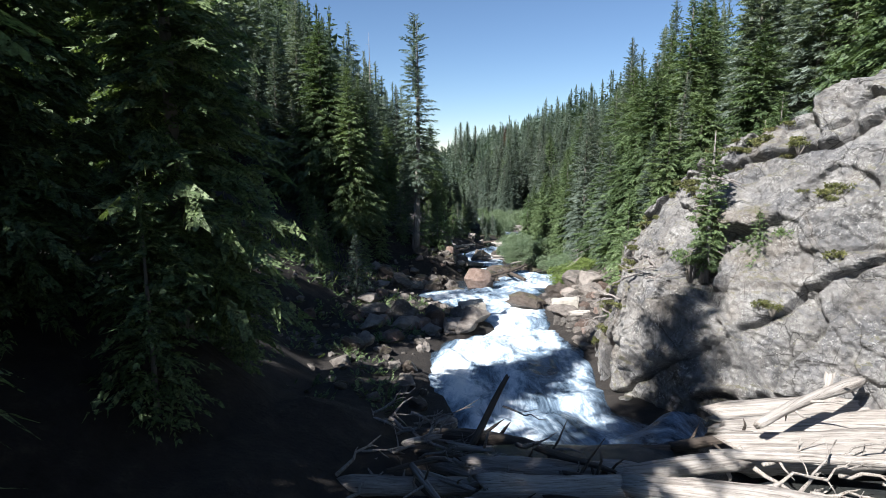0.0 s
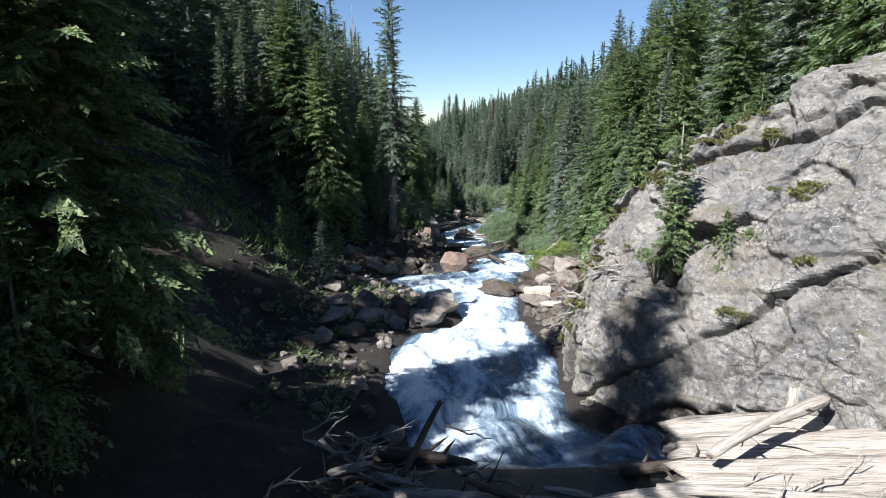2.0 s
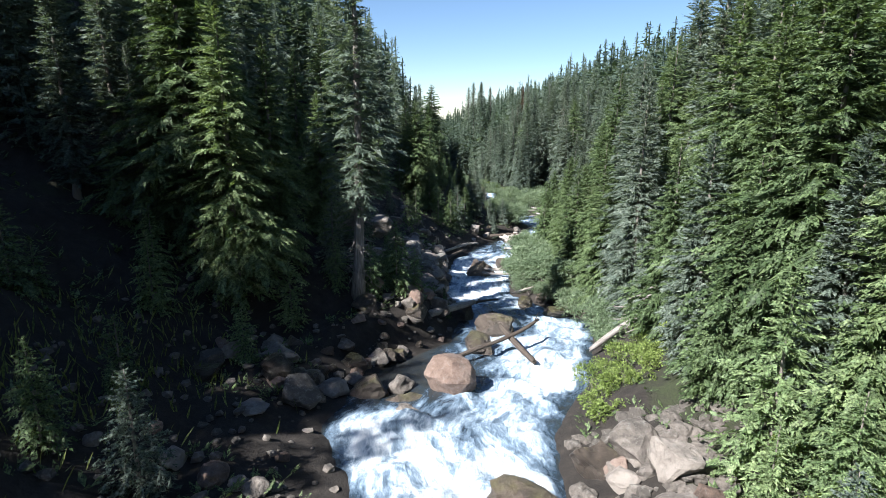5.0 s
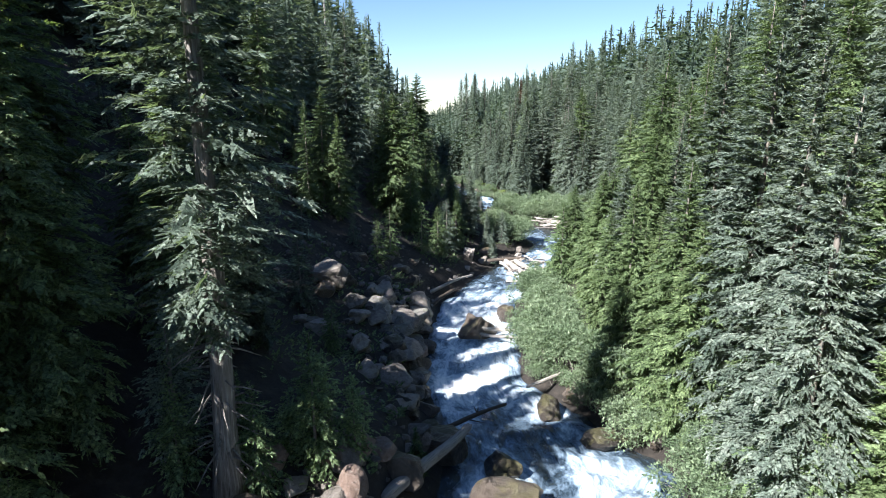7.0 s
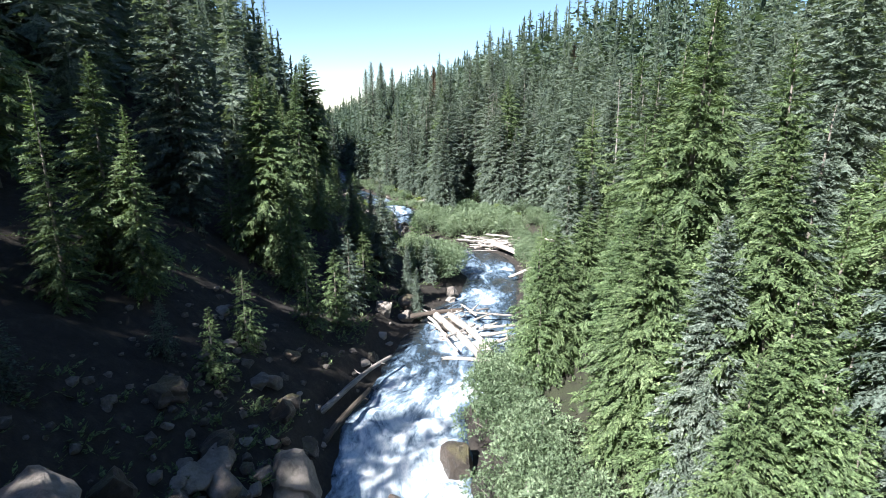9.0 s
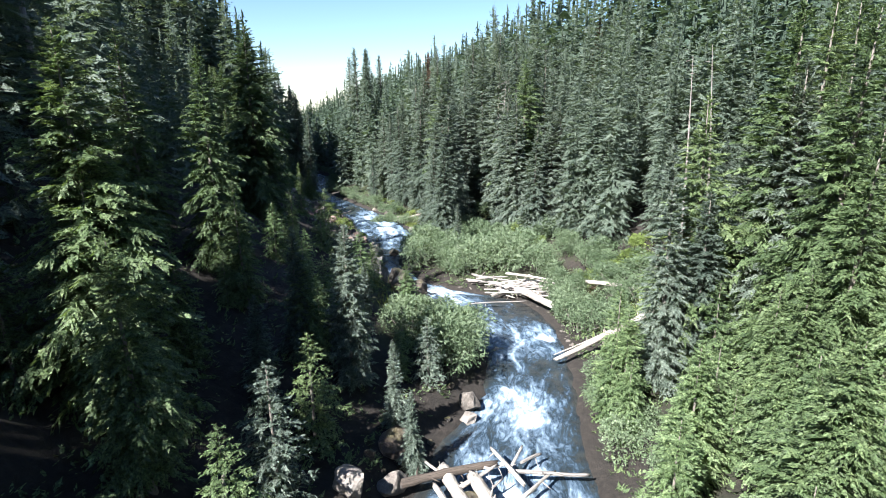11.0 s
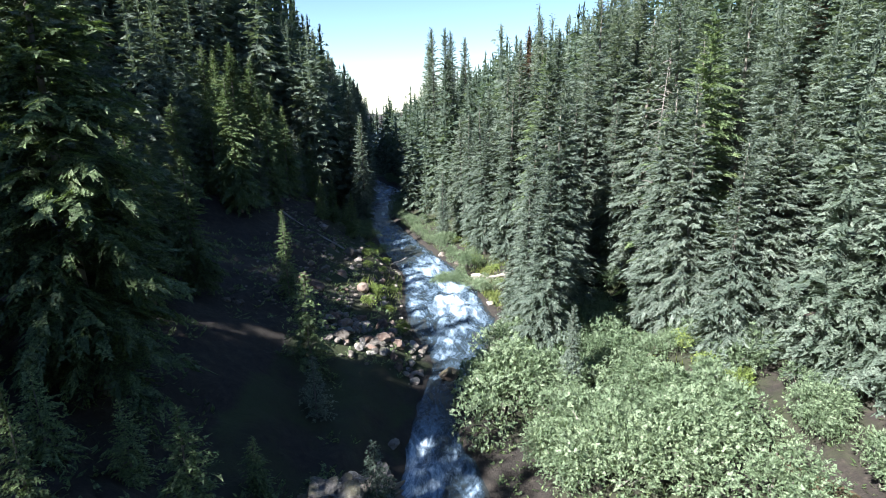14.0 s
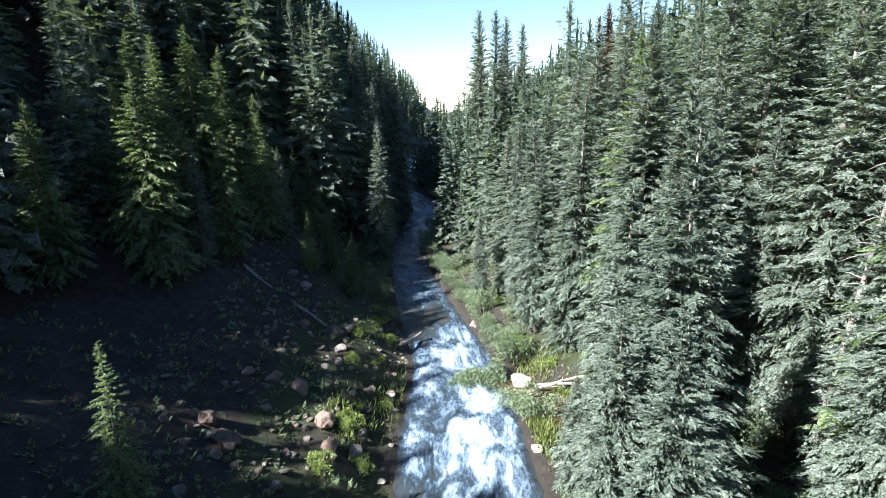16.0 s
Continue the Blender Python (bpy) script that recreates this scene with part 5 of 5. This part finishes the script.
def build_stones():
    # boulders that can be told apart
    upper = [("grey", 1.4, 26.7, (2.1, 1.5, 1.15), "grey boulder with a flat pale top by the rapids"), ("red", -0.4, 25.9, (1.8, 1.3, 1.1), ""), ("grey", -1.7, 25.4, (1.3, 1.1, 0.8), ""), ("grey", 0.4, 25.2, (0.9, 0.8, 0.8), ""),
           ("red", 2.4, 40.8, (2.3, 1.9, 1.7), "rounded red-brown boulder standing in the river"), ("grey", 0.6, 40.6, (1.1, 0.9, 0.8), ""), ("grey", -2.9, 38.3, (1.7, 1.4, 1.4), "pointed pale grey boulder on the shore"),
           ("wet", 4.8, 31.9, (2.6, 1.3, 0.9), ""), ("wet", -0.6, 40.0, (1.5, 1.2, 1.0), ""), ("grey", 6.4, 27.9, (1.7, 1.3, 0.95), "grey-brown boulder under a pale slab"), ("wet", 7.0, 33.8, (1.5, 1.2, 1.1), ""), ("grey", 8.0, 33.4, (1.6, 1.4, 1.3), ""),
           ("grey", 8.6, 32.2, (1.3, 1.1, 1.2), ""), ("grey", 8.2, 30.4, (1.2, 1.0, 1.0), "")]
    middle = [("wet", 5.0, 50.4, (2.6, 1.6, 1.2), ""), ("wet", 5.2, 53.0, (1.7, 1.2, 0.9), ""), ("wet", 3.0, 54.6, (2.4, 1.7, 1.4), ""), ("wet", 4.0, 46.5, (2.2, 1.5, 0.9), ""),
           ("wet", 9.6, 55.6, (2.6, 1.2, 0.8), ""), ("wet", 7.8, 58.8, (2.2, 1.1, 0.7), ""), ("wet", 4.9, 70.6, (2.3, 2.4, 1.8), "dark boulder with swept wood in mid-river"), ("grey", 0.8, 72.4, (2.2, 1.9, 2.2), "tall pale pointed boulder of the rock pile"), ("grey", -3.9, 66.0, (2.0, 2.2, 2.0), "large rounded grey boulder in the shade"),
           ("red", 1.0, 65.2, (1.5, 1.2, 1.1), ""), ("wet", 7.2, 74.8, (1.5, 1.8, 1.0), ""), ("wet", 9.6, 93.8, (1.9, 1.5, 1.0), ""), ("grey", 4.9, 94.4, (1.5, 1.2, 1.5), ""), ("grey", 6.6, 95.6, (1.2, 1.0, 1.0), ""), ("wet", 7.0, 98.0, (2.2, 1.6, 1.1), ""), ("grey", 11.4, 102.6, (1.3, 1.1, 1.2), ""), ("grey", 11.0, 101.4, (0.9, 0.8, 0.7), "")]
    lower = [("cliff", 6.6, 126.5, (2.0, 2.0, 2.2), ""), ("wet", 9.9, 121.2, (2.6, 2.0, 1.2), ""), ("wet", 9.2, 119.6, (2.2, 1.8, 2.0), "dark wet boulder of the heap splitting the river"), ("wet", 10.4, 119.9, (1.6, 1.3, 1.5), ""), ("wet", 8.6, 121.2, (1.7, 1.4, 1.8), ""), ("wet", 9.8, 118.3, (1.4, 1.1, 1.1), ""), ("wet", 11.0, 121.0, (1.3, 1.1, 1.1), ""), ("wet", 9.6, 140.8, (1.6, 1.0, 0.8), "dark boulder splitting the current"), ("grey", 12.4, 162.3, (1.4, 1.2, 1.3), "pale boulder at the gravel bar"), ("grey", -0.6, 163.2, (1.4, 1.2, 1.4), "pale block on the scree"), ("red", 2.1, 152.8, (1.1, 0.9, 0.9), "")]
    r = random.Random(12)
    for kind, x, y, size, label in upper + middle + lower:
        w = float(along(LEVEL, y, 1))
        stone(kind, x, y, size, z=max(gz(x, y), w - 0.15), sink=0.12, rng=r, label=label)
    # two pale flat slabs
    for x, y, z, size, turn in ((1.45, 26.9, 0.50, (1.25, 0.85, 0.5), 12), (6.35, 28.2, 0.28, (1.35, 0.8, 0.55), -8)):
        bm = bmesh.new()
        bmesh.ops.create_cube(bm, size=1.0)
        bmesh.ops.scale(bm, vec=size, verts=bm.verts)
        bmesh.ops.bevel(bm, geom=bm.edges[:], offset=0.06, segments=2, affect='EDGES')
        bmesh.ops.subdivide_edges(bm, edges=bm.edges[:], cuts=3, use_grid_fill=True)
        for v in bm.verts:
            v.co += Vector((noise.noise(v.co * 2.5), noise.noise(v.co * 2.5 + Vector((5, 1, 2))), noise.noise(v.co * 2.5 + Vector((1, 8, 2))))) * 0.07
        me = bpy.data.meshes.new("rock_slab")
        bm.to_mesh(me)
        bm.free()
        me.materials.append(PALE)
        ob = new("rock_slab", me)
        ob.matrix_basis = pose(x, y, z, 3, -4, turn)
        tagged(ob, "pale flat-topped slab resting on a boulder", "rock", "pale slabs")
    rock_block(5.9, 123.0, -6.9, (2.7, 2.4, 5.6), 8, 15, "tall pale rock knob with fractured sides above the river")
    rock_block(6.9, 126.2, -8.0, (2.2, 2.6, 3.2), 9, 40, "low pale rock beside the river")
    scatter(16, (-3.4, 1.2), (25.0, 26.8), (0.6, 1.5), ["grey", "red", "grey"], 14)
    scatter(60, (-2.8, 1.5), (25.1, 27.0), (0.3, 0.75), ["grey", "red", "grey"], 18)
    scatter(44, (0.0, 4.0), (41, 51), (0.4, 1.2), ["grey", "grey", "wet", "red"], 19, -1)
    scatter(12, (-4.2, 1.6), (38.2, 40.8), (0.6, 1.5), ["grey", "wet", "grey"], 15)
    scatter(34, (0.2, 7), (22, 34), (0.25, 0.95), ["grey", "red", "grey"], 1, -1)
    scatter(16, (0, 5), (36, 42), (0.3, 1.1), ["grey", "wet", "red"], 2, -1)
    scatter(40, (0.1, 3.4), (22.5, 35), (0.3, 1.15), ["grey", "grey", "red"], 3, 1)
    scatter(26, (0.0, 3.0), (42, 60), (0.4, 1.3), ["wet", "grey"], 4, -1)
    scatter(9, (0.0, 0.6), (52, 64), (0.3, 0.7), ["wet", "grey"], 5, 1)
    scatter(60, (0.0, 6.5), (60, 82), (0.3, 1.35), ["grey", "grey", "wet"], 6, -1)
    scatter(54, (0.0, 3.6), (59, 76), (0.45, 1.5), ["grey", "grey", "wet", "cliff"], 16, -1)
    scatter(26, (0.1, 3.4), (60, 72), (0.9, 2.1), ["grey", "cliff", "grey"], 17, -1)
    scatter(14, (0.0, 2.0), (84, 104), (0.3, 0.9), ["grey", "wet"], 7, -1)
    scatter(110, (1.6, 7.8), (139.5, 145.5), (0.35, 0.95), ["grey", "grey", "red", "cliff"], 8, group="rock pile stones")
    scatter(46, (1.5, 9), (146, 170), (0.25, 1.0), ["grey", "red"], 9, -1, "scree stones")
    scatter(14, (0.0, 1.2), (130, 200), (0.3, 0.8), ["grey", "wet"], 10, -1)
    scatter(10, (0.0, 1.0), (150, 200), (0.3, 0.8), ["grey", "wet"], 11, 1)
    scatter(30, (-4, 1.2), (13, 24), (0.25, 0.9), ["wet", "grey"], 13)
    # loose small stones
    rng = np.random.default_rng(3)
    protos = []
    for me in STONES["small"]:
        co = np.empty(len(me.vertices) * 3, np.float32)
        me.vertices.foreach_get("co", co)
        protos.append((co.reshape(-1, 3), np.array([p.vertices[:] for p in me.polygons])))
    V, F, n = [], [], 0
    for ys, d0, d1, side, count, big_s in (((18, 44), 0, 9, 1, 420, 0.4), ((22, 36), 0, 4.5, 2, 700, 0.55), ((60, 84), 0, 8, 1, 300, 0.45), ((138, 172), 0, 12, 1, 520, 0.5), ((44, 60), 0, 3, 1, 120, 0.4), ((108, 128), 0, 3, 2, 120, 0.3), ((156, 164), 0, 5, 2, 90, 0.25)):
        for _ in range(count):
            y = rng.uniform(*ys)
            d = rng.uniform(d0, d1)
            x = float(along(RIVER, y, 1)) - d if side == 1 else float(along(RIVER, y, 2)) + d
            v, f = protos[rng.integers(len(protos))]
            s = rng.uniform(0.1, 1) ** 1.5 * big_s + 0.06
            a = rng.uniform(0, 6.28)
            rot = np.array([[math.cos(a), -math.sin(a), 0], [math.sin(a), math.cos(a), 0], [0, 0, 0.75]])
            V.append(v * s @ rot.T + np.array([x, y, gz(x, y) + 0.12 * s])), F.append(f + n)
            n += len(v)
    ob = new("gravel", mesh_from("gravel", np.concatenate(V), np.concatenate(F), STONE, False))
    tagged(ob, "loose broken stones strewn along the banks", "gravel", kind="stuff")


def build_single_trees():
    """Trees that stand out in the valley."""
    r = random.Random(2)
    plant(TALL, -2.3, 47.0, 1.24, 40, (0, 0), label="tall sparse fir with a bare grey lower trunk")
    for x, y, h in ((-7.2, 43.4, 13.5), (-9.6, 45.0, 15.0), (-6.4, 46.6, 11.0)):
        plant(HI[2 + (h < 14)], x, y, h / 14, 31 * h, label="dark hemlock on the slope beside the tall fir")
    for x, y, k in ((-0.5, 48.6, 0.72), (-1.7, 47.4, 0.55), (-3.4, 46.8, 0.5), (0.4, 49.6, 0.5)):
        plant(SMALL[1], x, y, k, 70 * k, label="young hemlock at the foot of the tall fir")
    plant(HI[3], -5.6, 11.6, 0.92, 10, label="dark shaded hemlock with a pale crooked trunk")
    plant(HI[3], -7.6, 9.2, 0.85, 120)
    for x, y, top in ((-7.0, 2.2, 24.5), (-6.6, 0.0, 17.5), (-5.4, -2.6, 16.0)):
        plant(MID[3], x, y, (top - gz(x, y)) / 16, 40 * top, label="dark hemlock on the slope above the log jam")
    plant(HI[2], -2.8, 125.8, 1.22, 60, label="large hemlock with long level boughs on the slope")
    for x, y, top in ((0.8, 117.6, 2.9), (-7.5, 76.0, 10.4), (-8.7, 77.5, 8.0), (-2.8, 94.2, 7.4), (-3.9, 95.6, 8.6), (-8.4, 107.7, 6.6), (-1.0, 142.7, 1.6), (-5.2, 93.0, 6.0)):
        plant(SLIM, x, y, (top - gz(x, y)) / 9, 50 * x, group="slim hemlocks of the dark slope")
    for x, y, h in ((-6.6, 199.5, 21), (-5.6, 193.5, 20), (-8.6, 211.5, 22), (-9.6, 221.5, 23), (-10.4, 230, 22), (-12.5, 238, 21), (-3.2, 188.0, 17), (-10.8, 205.5, 24), (-7.6, 216.5, 20)):
        plant(MID[r.randrange(3)], x, y, h / 18, 37 * h, label="tall narrow fir on the far bank of the bend", group="fir spires")
    plant(SAPLING[0], -4.3, 76.0, 0.75, 20, label="small young fir on the dark slope")
    plant(SAPLING[1], -9.4, 74.5, 0.75, 140, label="small young hemlock on the dark slope")
    plant(HI[2], -11, 16, 0.9, 20)
    plant(MID[2], -6.9, 5.9, 0.5, 75)
    plant(HI[3], -11.5, 4.5, 1.0, 15)
    plant(SAPLING[0], -4.9, 31.1, 1.15, 30, label="young fir standing on the stony bank")
    plant(SAPLING[1], -0.6, 49.6, 0.85, 90)
    plant(SAPLING[0], -3.6, 47.4, 1.2, 200)
    plant(SAPLING[1], -7.2, 34.5, 0.8, 10)
    plant(SAPLING[0], 9.4, 27.2, 0.9, 10, label="young blue-green fir behind the rock")
    plant(LEDGE, 7.75, 16.25, 1.1, 10, z=4.75, label="stunted hemlock clinging to the rock outcrop")
    plant(SAPLING[1], 8.6, 15.2, 0.5, 100, z=5.0, label="stunted hemlock clinging to the rock outcrop")
    snag(7.68, 16.15, 4.0, 0.085, 5, (0, 0), "bleached dead trunk standing on the rock", z=4.75, twigs=5)
    snag(-14.6, 117.0, 24, 0.22, 6, (0, -0.5), "tall thin bare grey snag above the woods", twigs=14)
    snag(34.9, 121.2, 21, 0.16, 8, (0, -7), "tall bleached dead trunk at the meadow edge", twigs=10)
    snag(37.8, 121.8, 20, 0.15, 9, (0, -5), "bleached dead trunk at the meadow edge", twigs=10)
    snag(31.6, 119.5, 4.2, 0.26, 10, (0, 1), "short broken dead trunk at the meadow edge", twigs=12)
    for x, y, s in ((-4.5, 62, 1.2), (-6.5, 70, 0.9), (-2.5, 76, 1.0), (0.2, 86, 1.4), (1.6, 89.5, 1.5), (2.4, 93, 1.7), (3.4, 97, 1.6), (-2, 80, 1.2), (2.2, 135.5, 1.7), (3.4, 131.5, 1.0), (7.3, 124.6, 1.0), (9.2, 103.8, 1.2)):
        zz = gz(x, y) + (2.0 if (x, y) == (7.3, 124.6) else 0)
        plant(SAPLING[r.randrange(2)], x, y, s, r.uniform(0, 360), z=zz, group="young conifers")
    for x, y, h in ((5.0, 101.6, 8.6), (5.4, 105, 5.0), (5.9, 109.6, 3.4), (4.3, 112.6, 4.6), (2.6, 101.5, 7), (7.0, 99.2, 5.0), (7.6, 97.0, 4.5)):
        plant(HI[r.randrange(2)], x, y, h / 15, r.uniform(0, 360), label="grey-green fir at the edge of the bank", group="bank firs")
    for _ in range(7):
        plant(SMALL[1], r.uniform(-8.5, -4.6), r.uniform(7.0, 15.0), r.uniform(0.3, 0.75), r.uniform(0, 360), label="young hemlock in deep shade beside the jam", group="young conifers of the thicket")
    for _ in range(150):
        y = r.uniform(31, 104)
        x = float(along(RIVER, y, 2)) + (4 if y < 37 else 3.0 if 62 < y < 86 else 1.2) + 13 * r.random() ** 1.2
        if 38 < y < 46 and x < 12.8:
            continue
        plant(SMALL[r.randrange(2)], x, y, r.uniform(0.5, 1.25), r.uniform(0, 360), group="young conifers of the thicket")
    for _ in range(26):
        y = r.uniform(30, 60)
        x = float(along(RIVER, y, 1)) - 3.2 - 9 * r.random()
        plant(SMALL[1], x, y, r.uniform(0.25, 0.6), r.uniform(0, 360), label="young green hemlock on the shaded slope", group="young conifers of the thicket")
    for _ in range(24):
        y = r.uniform(103, 125)
        x = float(along(RIVER, y, 1)) - 3 - 11 * r.random()
        plant(SMALL[1], x, y, r.uniform(0.3, 0.75), r.uniform(0, 360), group="young conifers of the thicket")
    for x, y, top in ((5.0, 226.4, 18.8), (8.7, 232.0, 17.6), (9.4, 223.0, 20.6), (6.3, 207.3, 19.6), (8.7, 204.0, 19.0), (12.0, 214.0, 18.5)):
        p = MID[2]
        plant(p, x, y, (top - gz(x, y)) / 18, r.uniform(0, 360), label="tall narrow fir spire above the woods", group="fir spires")
    for x, y, k in ((9.8, 25.6, 0.45), (10.8, 26.8, 0.6), (11.8, 25.6, 0.65), (10.4, 28.6, 0.6), (12.5, 28.2, 0.8), (13.6, 26.4, 0.8), (11.2, 30.2, 0.7), (9.7, 29.8, 0.45), (12.2, 24.0, 0.7), (13.6, 24.2, 0.8), (9.0, 27.2, 0.4), (14.8, 25.2, 0.9), (12.9, 31.0, 0.9)):
        plant(SMALL[r.randrange(2)], x, y, k, 90 * x, group="young conifers of the thicket")
    root_tangle(12.1, 44.9, gz(12.1, 44.9) + 0.5, 1.3, 71, "grey tangled roots of a fallen tree on the bank")
    log((9.6, 45.6, gz(9.6, 45.6) + 0.5), (11.9, 44.9, gz(11.8, 44.9) + 0.8), 0.12, 0.17, GREYWOOD, "fallen grey trunk leaning from the root tangle", 74, 3)
    snag(25.0, 152.0, 20.0, 0.15, 73, (0, -6), "tall bleached snag with curved bare branches", GREYWOOD, 60)
    plant(RUSTY, 20.5, 190, 1.2, 0)
    plant(RUSTY, 46, 168, 0.95, 0)
    for x, y, h in ((11.9, 47.2, 11), (13.0, 50.4, 13), (13.6, 53.5, 14), (12.6, 57, 11), (11.4, 60, 9), (15.5, 48, 15), (11.9, 42.5, 9), (14.5, 44, 14), (13.2, 38.5, 12), (16, 41, 14), (12.2, 54.5, 9), (12.8, 64, 8), (13.2, 67.5, 8.5), (13.6, 71.5, 9), (12.5, 34.0, 11), (15, 35.5, 14), (11.0, 37.5, 8), (10.8, 34.5, 6), (11.6, 31.5, 7), (13.5, 30, 10), (16.5, 31, 13), (14.8, 27, 9), (16.2, 149.5, 15), (17.5, 146, 17), (19, 153, 19), (15.2, 144.5, 12), (18.5, 158.5, 20), (15.8, 155.0, 5), (15.8, 140.6, 13), (18.6, 160.7, 18), (18.8, 153.4, 17), (14.8, 152, 6), (29, 140.6, 15), (25, 146, 17), (27.6, 104.0, 13), (29.6, 108.0, 12), (23.5, 101.0, 11), (31.5, 111.5, 13), (27, 100, 15), (33, 107, 15), (16.8, 136.6, 6)):
        plant(HI[1 if 46 < y < 51 else r.choice((2, 3, 3, 2, 0)) if y < 100 else r.randrange(2)], x, y, h / 14.5, r.uniform(0, 360), group="bank firs")


# darker woods needles put the left ridge's shade into this fir's colour
TALL = conifer(31, "fir_tree", 15.5, 2.9, 3.6, 290, 9, WOOD_FIR, L_FIR, r=0.24, dead=80, bark=PALEBARK, power=0.4, droop=0.10, spread=0.22, fat=0.38, sag=0.1, ragged=0.5, lift=2)
LEDGE = conifer(23, "young_hemlock", 3.4, 0.95, 0.1, 170, 5, HEMLOCK, "stunted hemlock clinging to the rock outcrop", r=0.05, dead=12, sub=True, **FIRS)
TUFTS = [shrub(420, "rock_tuft", DRY, "dry yellowish tuft growing from the rock", 0.8, 0.3, 500, 0.075), shrub(421, "rock_shrub", HEMLOCK, "low green shrub growing from the rock", 0.9, 0.4, 900, 0.06)]
RUSTY = conifer(51, "fir_tree", 18, 4.0, 1.5, 420, 4, RUST, "dying rust-brown fir among green firs", **FIRS)
OUTCROP = build_outcrop()
build_outcrop_plants(OUTCROP)
build_logs()
build_shrubs()
build_undergrowth()
build_single_trees()
build_stones()
